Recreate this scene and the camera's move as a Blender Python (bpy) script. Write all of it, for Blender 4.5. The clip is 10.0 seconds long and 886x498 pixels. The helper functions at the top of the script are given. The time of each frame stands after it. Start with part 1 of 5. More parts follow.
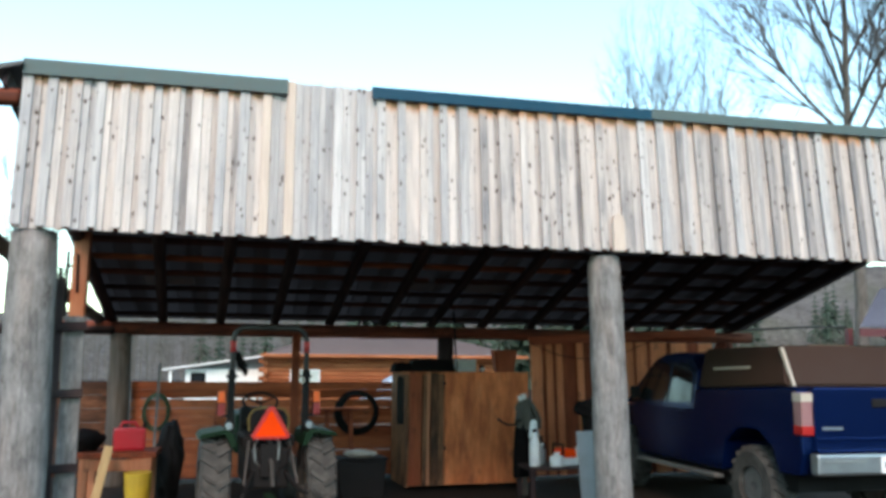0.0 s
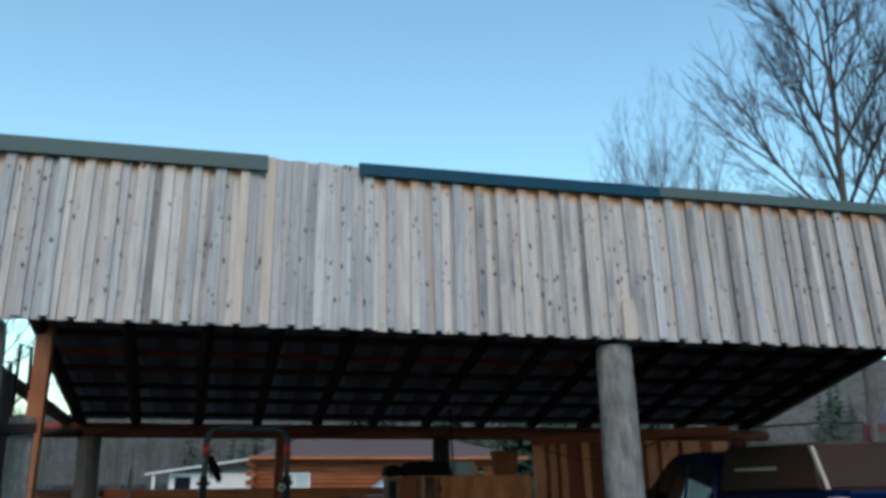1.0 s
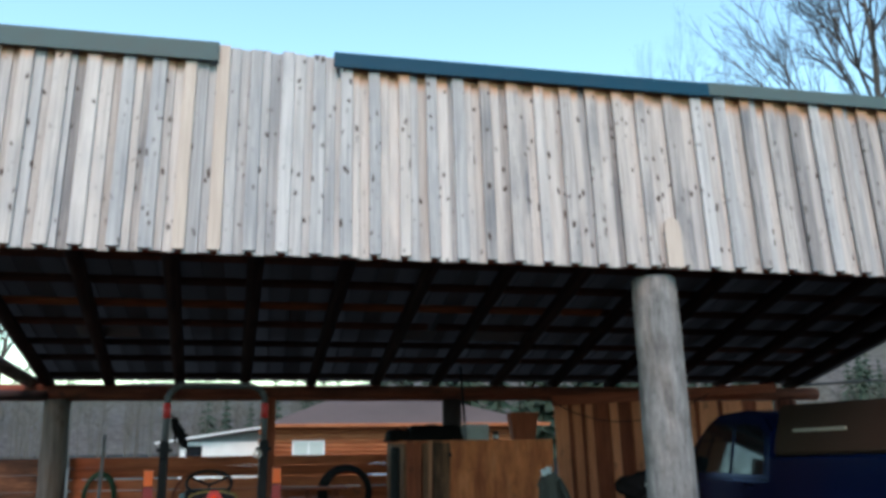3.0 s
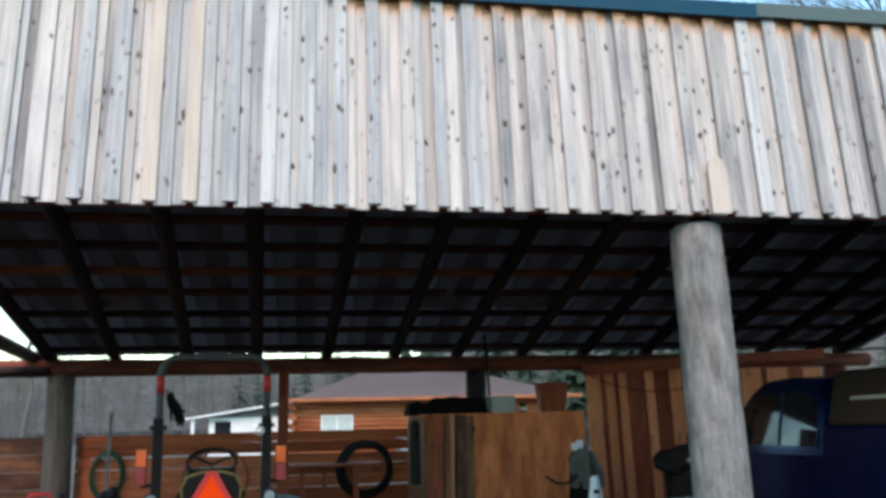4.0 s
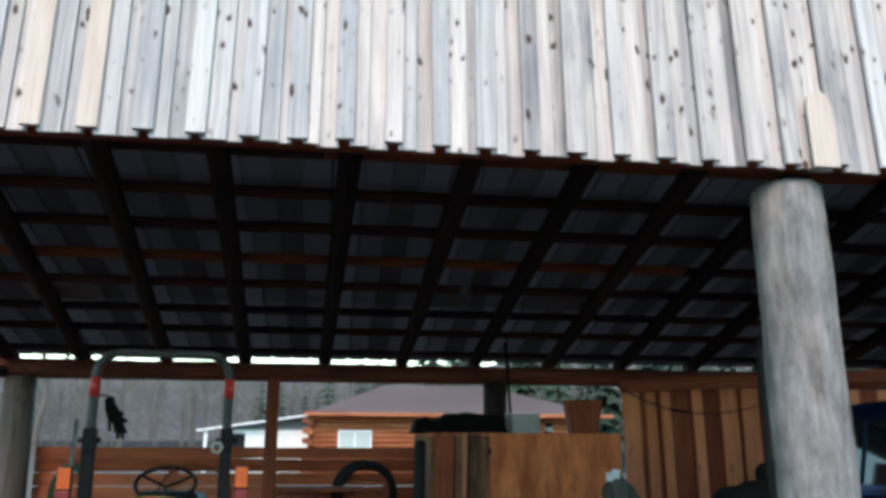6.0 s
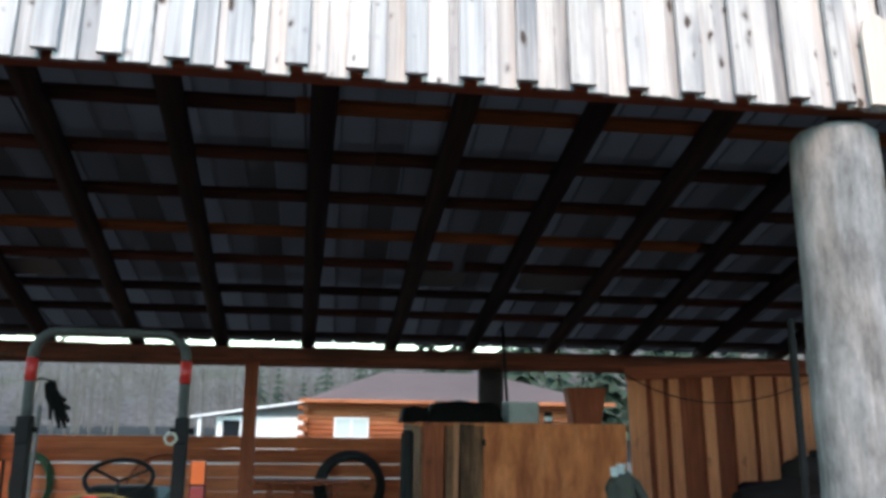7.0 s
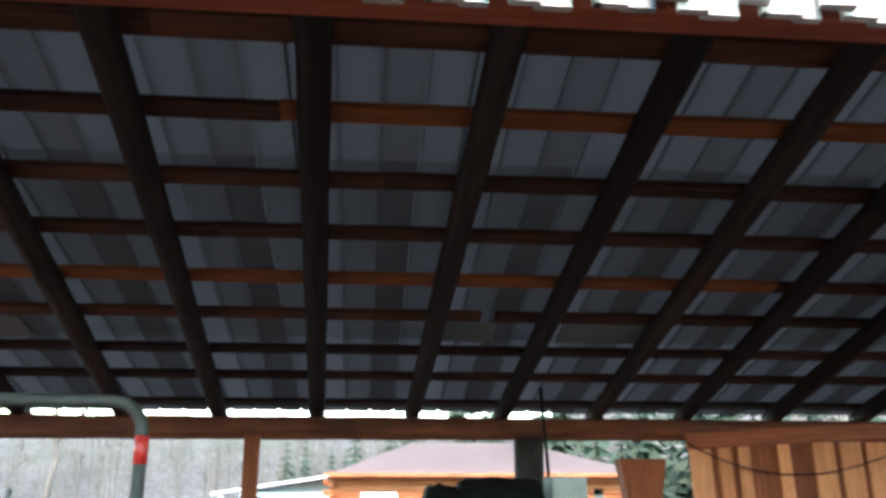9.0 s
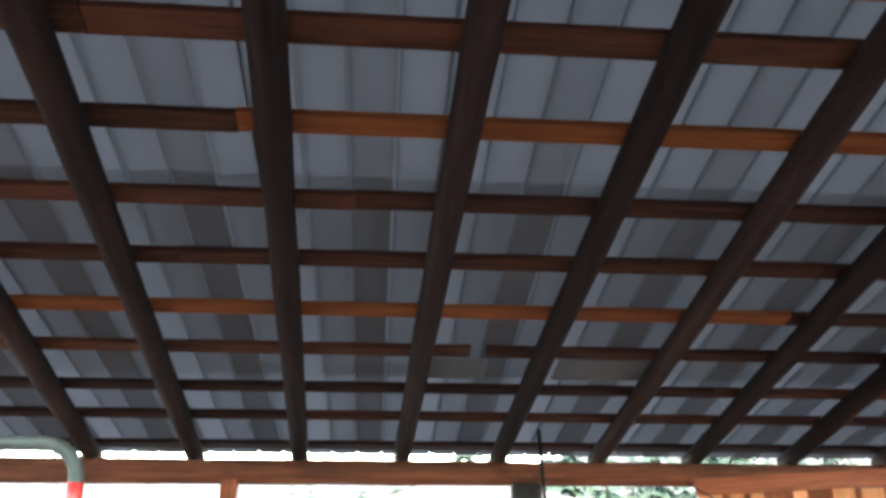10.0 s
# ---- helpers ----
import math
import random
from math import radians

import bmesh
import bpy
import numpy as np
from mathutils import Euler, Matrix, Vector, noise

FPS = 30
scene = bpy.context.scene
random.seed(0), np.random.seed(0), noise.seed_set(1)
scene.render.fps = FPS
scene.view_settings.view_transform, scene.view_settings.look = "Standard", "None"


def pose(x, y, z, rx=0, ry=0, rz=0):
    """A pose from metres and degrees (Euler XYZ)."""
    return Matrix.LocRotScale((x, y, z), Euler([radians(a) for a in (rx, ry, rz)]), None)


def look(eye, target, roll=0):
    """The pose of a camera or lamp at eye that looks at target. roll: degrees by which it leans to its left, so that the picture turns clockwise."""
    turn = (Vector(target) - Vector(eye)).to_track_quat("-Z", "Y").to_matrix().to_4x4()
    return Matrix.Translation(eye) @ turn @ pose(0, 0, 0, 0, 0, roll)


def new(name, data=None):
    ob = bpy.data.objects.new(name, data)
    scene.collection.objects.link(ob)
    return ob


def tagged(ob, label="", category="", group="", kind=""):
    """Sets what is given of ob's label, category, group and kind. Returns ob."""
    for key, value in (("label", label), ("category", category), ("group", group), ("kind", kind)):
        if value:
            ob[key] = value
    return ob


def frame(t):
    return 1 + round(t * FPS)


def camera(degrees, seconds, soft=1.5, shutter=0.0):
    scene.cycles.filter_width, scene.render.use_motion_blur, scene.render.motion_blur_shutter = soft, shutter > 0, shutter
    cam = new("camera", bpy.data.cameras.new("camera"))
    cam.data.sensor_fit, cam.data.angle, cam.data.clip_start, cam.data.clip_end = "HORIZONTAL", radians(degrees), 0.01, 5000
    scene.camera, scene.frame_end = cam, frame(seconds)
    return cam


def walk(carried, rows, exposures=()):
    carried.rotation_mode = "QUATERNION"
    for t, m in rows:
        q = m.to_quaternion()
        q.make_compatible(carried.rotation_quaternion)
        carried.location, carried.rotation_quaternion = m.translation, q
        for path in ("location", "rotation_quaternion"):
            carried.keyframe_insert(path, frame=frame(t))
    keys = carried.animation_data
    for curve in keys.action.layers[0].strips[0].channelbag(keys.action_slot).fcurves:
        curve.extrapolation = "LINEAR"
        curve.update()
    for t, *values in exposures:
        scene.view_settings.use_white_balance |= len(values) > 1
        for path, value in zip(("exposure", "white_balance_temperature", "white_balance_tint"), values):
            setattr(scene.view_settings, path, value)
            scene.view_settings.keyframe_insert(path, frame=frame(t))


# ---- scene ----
cam = camera(56.7, 10.0, 3.6)
PATH = [
    (0, (0.637, -6.766, 1.613), (1.081, -4.836, 1.894), 0.4),
    (0.5, (0.784, -6.475, 1.62), (1.222, -4.564, 2.02), 0.6),
    (1, (0.798, -6.148, 1.64), (1.241, -4.266, 2.152), -0.1),
    (1.5, (0.965, -5.873, 1.617), (1.401, -3.99, 2.129), -0.4),
    (2, (1.124, -5.616, 1.623), (1.552, -3.723, 2.108), -0.6),
    (2.5, (1.162, -5.236, 1.591), (1.588, -3.338, 2.056), -0.4),
    (4, (1.477, -4.262, 1.585), (1.806, -2.326, 1.966), -1.2),
    (4.5, (1.566, -3.967, 1.598), (1.893, -2.028, 1.961), -0.9),
    (5, (1.712, -3.706, 1.631), (1.97, -1.772, 2.074), -0.5),
    (5.5, (1.751, -3.374, 1.582), (2.004, -1.44, 2.021), 0.2),
    (7, (1.987, -2.465, 1.597), (2.237, -0.520, 1.990), 0.78),
    (7.5, (2.004, -2.196, 1.629), (2.260, -0.260, 2.061), 0.65),
    (8, (2.134, -1.978, 1.647), (2.316, -0.072, 2.226), 0.81),
    (8.5, (2.153, -1.747, 1.622), (2.316, 0.168, 2.176), 1.01),
    (9, (2.129, -1.516, 1.653), (2.305, 0.398, 2.205), -0.01),
    (9.5, (2.233, -1.353, 1.660), (2.402, 0.544, 2.268), -0.04),
    (10, (2.301, -1.160, 1.691), (2.452, 0.727, 2.336), 0.11),
]
EXPOSURES = [(0.0, 1.52, 7450, 23), (0.5, 0.8, 6800, 19), (1.0, 0.46, 6600, 18), (2.0, 0.65, 6700, 20), (2.5, 0.87, 6850, 21), (4.0, 1.36, 7000, 24), (5.5, 1.4, 6950, 23), (7.0, 1.9, 7050, 24), (7.5, 2.0, 7100, 24), (8.0, 2.1, 6950, 21), (8.5, 2.62, 7200, 22), (9.0, 3.35, 7400, 25), (9.5, 3.85, 7500, 25), (10.0, 4.7, 7600, 26)]
walk(cam, [(t, look(eye, target, roll)) for t, eye, target, roll in PATH], EXPOSURES)

# ---- daylight: a dusk sky, soft light from behind the camera ----
world = bpy.data.worlds.new("evening_sky")
scene.world = world
world.use_nodes = True
wn = world.node_tree.nodes
sky = wn.new("ShaderNodeTexSky")
sky.sky_type = "NISHITA"
sky.sun_disc = False
sky.sun_elevation = radians(39)
sky.sun_rotation = radians(192)
sky.air_density = 1.3
sky.ozone_density = 0.6
sky.dust_density = 0.2
wn["Background"].inputs["Strength"].default_value = 0.15
tint = wn.new("ShaderNodeMix")
tint.data_type, tint.blend_type = "RGBA", "MULTIPLY"
tint.inputs["Factor"].default_value = 1.0
tint.inputs["B"].default_value = (0.72, 1.06, 1.03, 1)
world.node_tree.links.new(sky.outputs[0], tint.inputs["A"])
world.node_tree.links.new(tint.outputs["Result"], wn["Background"].inputs["Color"])
sun_data = bpy.data.lights.new("sun", "SUN")
sun_data.energy, sun_data.angle, sun_data.color = 1.16, radians(26), (1.0, 0.82, 0.69)
sun = new("sun", sun_data)
sun.matrix_world = look((-3, -14, 11.6), (0, 0, 0))

# ---- materials ----
def material(name, rough=0.8, metal=0.0, spec=0.3):
    m = bpy.data.materials.new(name)
    m.use_nodes = True
    b = m.node_tree.nodes["Principled BSDF"]
    b.inputs["Roughness"].default_value = rough
    b.inputs["Metallic"].default_value = metal
    b.inputs["Specular IOR Level"].default_value = spec
    return m, m.node_tree.nodes, m.node_tree.links, b


def ramp(n, stops):
    r = n.new("ShaderNodeValToRGB")
    e = r.color_ramp.elements
    while len(e) < len(stops):
        e.new(0.5)
    for s, (p, c) in zip(e, stops):
        s.position, s.color = p, (*c, 1)
    return r


def mixc(n, l, fac, a, b, mode="MIX"):
    m = n.new("ShaderNodeMix")
    m.data_type, m.blend_type = "RGBA", mode
    for sock, v in ((m.inputs["Factor"], fac), (m.inputs["A"], a), (m.inputs["B"], b)):
        if isinstance(v, (int, float)):
            sock.default_value = v
        elif isinstance(v, tuple):
            sock.default_value = (*v, 1)
        else:
            l.new(v, sock)
    return m.outputs["Result"]


def coords(n, l, scale, shift=True):
    """Object coordinates, shifted by a random amount for each object."""
    tc, mp = n.new("ShaderNodeTexCoord"), n.new("ShaderNodeMapping")
    mp.inputs["Scale"].default_value = scale
    l.new(tc.outputs["Object"], mp.inputs["Vector"])
    if shift:
        oi, cb = n.new("ShaderNodeObjectInfo"), n.new("ShaderNodeCombineXYZ")
        mu = n.new("ShaderNodeMath")
        mu.operation = "MULTIPLY"
        mu.inputs[1].default_value = 37.0
        l.new(oi.outputs["Random"], mu.inputs[0])
        for s in cb.inputs:
            l.new(mu.outputs[0], s)
        l.new(cb.outputs[0], mp.inputs["Location"])
    return mp.outputs[0]


def tex(n, l, vec, scale, detail=4.0, rough=0.55):
    t = n.new("ShaderNodeTexNoise")
    t.inputs["Scale"].default_value, t.inputs["Detail"].default_value, t.inputs["Roughness"].default_value = scale, detail, rough
    l.new(vec, t.inputs["Vector"])
    return t.outputs["Fac"]


def bump(n, l, b, height, strength, dist=0.01):
    k = n.new("ShaderNodeBump")
    k.inputs["Strength"].default_value, k.inputs["Distance"].default_value = strength, dist
    l.new(height, k.inputs["Height"])
    l.new(k.outputs[0], b.inputs["Normal"])


def wood(name, tones, grain=(60, 60, 2.5), knots=0.0, stain=None, stain_amount=0.5, rough=0.8, vary=0.35, knot_cells=(9.0, 9.0, 5.0), fresh=None, mottle=0.0, streak=0.0):
    """Sawn or round wood: grain along the piece's own z axis, tone by piece, weather stains and dark knots."""
    m, n, l, b = material(name, rough, spec=0.2)
    v = coords(n, l, grain)
    g = tex(n, l, v, 1.0, 5.0, 0.6)
    base = ramp(n, [(i / (len(tones) - 1) * 0.5 + 0.25, c) for i, c in enumerate(tones)])
    oi = n.new("ShaderNodeObjectInfo")
    mr = n.new("ShaderNodeMath")
    mr.operation = "MULTIPLY_ADD"
    mr.inputs[1].default_value, mr.inputs[2].default_value = vary, -vary / 2
    l.new(oi.outputs["Random"], mr.inputs[0])
    ad = n.new("ShaderNodeMath")
    ad.operation = "ADD"
    l.new(g, ad.inputs[0])
    l.new(mr.outputs[0], ad.inputs[1])
    l.new(ad.outputs[0], base.inputs[0])
    col = base.outputs[0]
    if stain:
        sv = coords(n, l, (5, 5, 1.1))
        s = tex(n, l, sv, 1.3, 4.0, 0.6)
        sr = ramp(n, [(0.47, (0, 0, 0)), (0.68, (stain_amount,) * 3)])
        l.new(s, sr.inputs[0])
        col = mixc(n, l, sr.outputs[0], col, stain)
    if streak:
        sn = tex(n, l, coords(n, l, (30, 30, 0.45)), 1.0, 3.0, 0.6)
        st = ramp(n, [(0.40, (1, 1, 1)), (0.47, (1 - streak,) * 3), (0.50, (1, 1, 1)), (0.60, (1 + streak * 0.3,) * 3)])
        l.new(sn, st.inputs[0])
        col = mixc(n, l, 1.0, col, st.outputs[0], "MULTIPLY")
    if mottle:
        mo = tex(n, l, coords(n, l, (10, 10, 4.0)), 1.0, 7.0, 0.75)
        mm2 = ramp(n, [(0.36, (1 - mottle,) * 3), (0.64, (1 + mottle,) * 3)])
        l.new(mo, mm2.inputs[0])
        col = mixc(n, l, 1.0, col, mm2.outputs[0], "MULTIPLY")
    if fresh:
        tc, sx = n.new("ShaderNodeTexCoord"), n.new("ShaderNodeSeparateXYZ")
        l.new(tc.outputs["Object"], sx.inputs[0])
        wob = n.new("ShaderNodeMath")
        wob.operation = "MULTIPLY_ADD"
        wob.inputs[1].default_value = 0.12
        l.new(g, wob.inputs[0])
        l.new(sx.outputs["Z"], wob.inputs[2])
        fr = n.new("ShaderNodeMapRange")
        fr.inputs["From Min"].default_value, fr.inputs["From Max"].default_value = 1.215, 1.30
        l.new(wob.outputs[0], fr.inputs["Value"])
        col = mixc(n, l, fr.outputs[0], col, fresh)
    if knots:
        vo = n.new("ShaderNodeTexVoronoi")
        vo.inputs["Scale"].default_value = 1.0
        warp = n.new("ShaderNodeTexNoise")
        warp.inputs["Scale"].default_value = 9.0
        l.new(coords(n, l, (1, 1, 1)), warp.inputs["Vector"])
        wadd = n.new("ShaderNodeVectorMath")
        wadd.operation = "MULTIPLY_ADD"
        wadd.inputs[1].default_value = (1.1, 1.1, 1.1)
        l.new(warp.outputs["Color"], wadd.inputs[0])
        l.new(coords(n, l, knot_cells), wadd.inputs[2])
        l.new(wadd.outputs[0], vo.inputs["Vector"])
        sc = n.new("ShaderNodeSeparateColor")
        l.new(vo.outputs["Color"], sc.inputs[0])
        grow_k = n.new("ShaderNodeMath")
        grow_k.operation = "MULTIPLY_ADD"
        grow_k.inputs[1].default_value, grow_k.inputs[2].default_value = 0.30, -0.17
        l.new(sc.outputs[1], grow_k.inputs[0])
        wv = tex(n, l, coords(n, l, (70, 70, 25)), 1.0, 2.0)
        ww = n.new("ShaderNodeMath")
        ww.operation = "MULTIPLY_ADD"
        ww.inputs[1].default_value = 0.16
        l.new(wv, ww.inputs[0])
        l.new(grow_k.outputs[0], ww.inputs[2])
        dd = n.new("ShaderNodeMath")
        dd.operation = "ADD"
        l.new(vo.outputs["Distance"], dd.inputs[0])
        l.new(ww.outputs[0], dd.inputs[1])
        kr = ramp(n, [(0.09, (knots,) * 3), (0.17, (knots * 0.35,) * 3), (0.32, (0, 0, 0))])
        l.new(dd.outputs[0], kr.inputs[0])
        gate = n.new("ShaderNodeMath")
        gate.operation = "GREATER_THAN"
        gate.inputs[1].default_value = 0.2
        l.new(sc.outputs[0], gate.inputs[0])
        mm = n.new("ShaderNodeMath")
        mm.operation = "MULTIPLY"
        l.new(kr.outputs[0], mm.inputs[0])
        l.new(gate.outputs[0], mm.inputs[1])
        col = mixc(n, l, mm.outputs[0], col, (0.045, 0.028, 0.02))
    l.new(col, b.inputs["Base Color"])
    bump(n, l, b, g, 0.35, 0.006)
    return m


def plain(name, colour, rough=0.6, metal=0.0, spec=0.4, grime=0.25, scale=6.0, dirt=(0.1, 0.085, 0.07)):
    """A painted, moulded or metal surface with soft dirt and fine unevenness."""
    m, n, l, b = material(name, rough, metal, spec)
    v = coords(n, l, (1, 1, 1))
    s = tex(n, l, v, scale, 6.0, 0.65)
    sr = ramp(n, [(0.42, (0, 0, 0)), (0.75, (grime,) * 3)])
    l.new(s, sr.inputs[0])
    l.new(mixc(n, l, sr.outputs[0], colour, dirt), b.inputs["Base Color"])
    f = tex(n, l, v, scale * 12, 3.0)
    bump(n, l, b, f, 0.12, 0.003)
    return m


SIDING = wood("weathered_pine", [(0.40, 0.345, 0.315), (0.51, 0.45, 0.415), (0.60, 0.54, 0.505)], knots=0.95, stain=(0.33, 0.32, 0.325), stain_amount=0.6, vary=0.28, knot_cells=(21, 0.01, 11), fresh=(0.55, 0.26, 0.13), streak=0.17)
SIDING_GREY = wood("greyed_pine", [(0.34, 0.325, 0.322), (0.44, 0.42, 0.412), (0.54, 0.51, 0.495)], knots=0.95, stain=(0.26, 0.265, 0.28), stain_amount=0.65, vary=0.35, knot_cells=(21, 0.01, 11), streak=0.17)
SIDING_DARK = wood("dark_streaked_pine", [(0.24, 0.22, 0.215), (0.36, 0.325, 0.31), (0.50, 0.45, 0.42)], streak=0.17, knots=0.95, stain=(0.16, 0.165, 0.178), stain_amount=0.85, vary=0.4, knot_cells=(19, 0.01, 10), fresh=(0.46, 0.23, 0.115))
SIDING_PALE = wood("pale_new_pine", [(0.46, 0.36, 0.30), (0.55, 0.45, 0.38), (0.61, 0.51, 0.44)], vary=0.2, stain=(0.42, 0.33, 0.28))
LOG_GREY = wood("grey_log", [(0.125, 0.121, 0.118), (0.18, 0.173, 0.168), (0.245, 0.233, 0.225)], grain=(40, 40, 4.5), knots=0.7, stain=(0.23, 0.175, 0.145), stain_amount=0.35, vary=0.1, knot_cells=(6, 6, 2.6), mottle=0.4)
LOG_BROWN = wood("brown_log", [(0.0578, 0.0159, 0.0103), (0.173, 0.0448, 0.0257), (0.277, 0.0758, 0.0428)], grain=(25, 25, 1.5), knots=0.6, stain=(0.0578, 0.0217, 0.0171), stain_amount=0.7, vary=0.2, knot_cells=(5, 5, 2))
LOG_DARK = wood("dark_log", [(0.05, 0.042, 0.037), (0.10, 0.082, 0.07), (0.16, 0.13, 0.11)], grain=(20, 20, 1.5), knots=0.5, stain=(0.09, 0.05, 0.03), vary=0.1, knot_cells=(5, 5, 2))
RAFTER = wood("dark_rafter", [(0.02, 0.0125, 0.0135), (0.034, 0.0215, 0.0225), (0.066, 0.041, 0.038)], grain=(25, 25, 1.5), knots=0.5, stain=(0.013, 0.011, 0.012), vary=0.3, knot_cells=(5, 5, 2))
PURLIN = wood("brown_purlin", [(0.044, 0.0221, 0.018), (0.0935, 0.0391, 0.027), (0.176, 0.068, 0.0414)], stain=(0.0385, 0.0213, 0.0198), stain_amount=0.7, vary=0.6)
PURLIN_NEW = wood("orange_purlin", [(0.27, 0.08, 0.03), (0.42, 0.135, 0.05), (0.52, 0.19, 0.075)], stain=(0.16, 0.055, 0.028), vary=0.3)
HEADER = wood("red_brown_header", [(0.211, 0.0432, 0.0219), (0.356, 0.0792, 0.0393), (0.467, 0.119, 0.0612)], stain=(0.123, 0.0324, 0.0219), vary=0.2)
CEDAR = wood("cedar_fence", [(0.245, 0.0504, 0.0192), (0.423, 0.0972, 0.0367), (0.534, 0.14, 0.0612)], knots=0.5, stain=(0.145, 0.036, 0.0219), vary=0.5)
TIMBER = wood("fresh_timber", [(0.297, 0.104, 0.0522), (0.445, 0.16, 0.0808), (0.53, 0.208, 0.114)], knots=0.5, vary=0.2)
PLANK_LIGHT = wood("light_plank", [(0.512, 0.152, 0.0665), (0.683, 0.216, 0.0997), (0.8, 0.28, 0.142)], knots=0.4, stain=(0.439, 0.12, 0.0522), vary=0.3)
PLANK_DARK = wood("dark_plank", [(0.167, 0.0324, 0.014), (0.256, 0.054, 0.0236), (0.356, 0.0828, 0.0393)], knots=0.4, stain=(0.111, 0.0288, 0.0157), vary=0.3)
PLY = wood("orange_plywood", [(0.445, 0.104, 0.035), (0.646, 0.169, 0.0612), (0.757, 0.238, 0.105)], grain=(9, 9, 1.8), knots=0.5, knot_cells=(4, 0.01, 2.2), stain=(0.278, 0.054, 0.0192), stain_amount=0.75, vary=0.1, mottle=0.18)
SLAB = wood("bark_edged_slab", [(0.063, 0.0271, 0.0153), (0.137, 0.0558, 0.0289), (0.231, 0.0943, 0.0467)], stain=(0.0315, 0.0164, 0.0127), stain_amount=0.85, vary=0.5, mottle=0.4)
TAN = wood("tan_offcut", [(0.46, 0.28, 0.13), (0.58, 0.38, 0.19), (0.64, 0.45, 0.25)], vary=0.2)
CABIN_LOG = wood("cabin_log", [(0.22, 0.062, 0.024), (0.36, 0.11, 0.045), (0.44, 0.155, 0.07)], grain=(10, 10, 1), stain=(0.19, 0.055, 0.025), vary=0.4)
BARK = wood("tree_bark", [(0.06, 0.05, 0.045), (0.11, 0.095, 0.085), (0.16, 0.14, 0.125)], grain=(12, 12, 2), vary=0.2)
CAP_GREY = plain("grey_green_cap", (0.075, 0.115, 0.115), 0.6, 0.0, 0.2, 0.3)
CAP_BLUE = plain("teal_cap", (0.003, 0.05, 0.085), 0.6, 0.0, 0.15, 0.1)
ROOF_METAL = plain("galvanised_sheet", (0.138, 0.133, 0.134), 0.9, 0.0, 0.0, 0.12, 4.0, (0.11, 0.10, 0.097))
ROOF_PATCH = plain("bright_sheet", (0.19, 0.215, 0.235), 0.7, 0.0, 0.5, 0.2, 3.0)
FLASHING = plain("dark_flashing", (0.05, 0.06, 0.065), 0.5, 0.3)
BLACK = plain("black_plastic", (0.010, 0.0085, 0.0085), 0.65, 0, 0.15, 0.15, 6.0, (0.04, 0.034, 0.03))
CLOTH_BLACK = plain("black_cloth", (0.007, 0.006, 0.006), 0.95, 0, 0.05, 0.1, 20, (0.03, 0.026, 0.024))
RUBBER = plain("dusty_rubber", (0.05, 0.047, 0.044), 0.9, 0, 0.2, 0.6, 5, (0.17, 0.155, 0.14))
ROPS_GREY = plain("dark_grey_paint", (0.05, 0.044, 0.041), 0.55, 0.1, 0.25, 0.4, 9, (0.13, 0.115, 0.105))
RED = plain("red_paint", (0.55, 0.02, 0.015), 0.45, 0, 0.5, 0.15)
ORANGE = plain("signal_orange", (1.0, 0.06, 0.002), 0.7, 0, 0.1, 0.02)
AMBER = plain("amber_lens", (0.85, 0.13, 0.02), 0.3, 0, 0.5, 0.1)
YELLOW_WORN = plain("worn_yellow", (0.25, 0.16, 0.04), 0.6, 0, 0.3, 0.4)
RED_LENS = plain("red_lens", (0.30, 0.03, 0.03), 0.3, 0, 0.5, 0.15)
RED_DEEP = plain("deep_red_lens", (0.36, 0.012, 0.01), 0.3, 0, 0.5, 0.1)
TAIL_PINK = plain("faded_pink_lens", (0.28, 0.14, 0.14), 0.3, 0, 0.5, 0.2)
GREEN = plain("tractor_green", (0.003, 0.022, 0.008), 0.6, 0, 0.15, 0.25, 6.0, (0.03, 0.028, 0.024))
YELLOW = plain("yellow_plastic", (0.62, 0.36, 0.03), 0.5, 0, 0.4, 0.3)
STEEL = plain("worn_steel", (0.42, 0.42, 0.42), 0.4, 0.8, 0.5, 0.4)
WHITE = plain("white_plastic", (0.75, 0.76, 0.76), 0.5, 0, 0.4, 0.25)
WHITE_WALL = plain("white_painted_wall", (0.72, 0.73, 0.72), 0.7, 0, 0.3, 0.2, 1.5)
BLUE_PAINT = plain("blue_metallic_paint", (0.0007, 0.013, 0.075), 0.2, 0.6, 0.35, 0.1, 3, (0.002, 0.01, 0.04))
PALE_BLUE = plain("pale_blue_paint", (0.42, 0.52, 0.62), 0.25, 0.1, 0.5, 0.1, 3)
CHROME = plain("satin_chrome", (0.36, 0.38, 0.40), 0.42, 0.9, 0.5, 0.3, 5)
SHELL = plain("brown_canopy", (0.042, 0.023, 0.017), 0.65, 0, 0.15, 0.25, 3, (0.05, 0.036, 0.03))
CREAM = plain("cream_trim", (0.46, 0.40, 0.33), 0.5, 0, 0.4, 0.2)
CONCRETE = plain("pale_block", (0.42, 0.42, 0.40), 0.9, 0, 0.2, 0.3, 9)
RED_CAN = plain("red_plastic", (0.55, 0.015, 0.025), 0.45, 0, 0.4, 0.15)
HOSE = plain("green_hose", (0.018, 0.065, 0.028), 0.6, 0, 0.4, 0.2)
OLIVE = plain("olive_cloth", (0.10, 0.09, 0.075), 0.95, 0, 0.1, 0.5, 7)
GALV = plain("grey_sheet", (0.20, 0.21, 0.22), 0.5, 0.6, 0.5, 0.3)
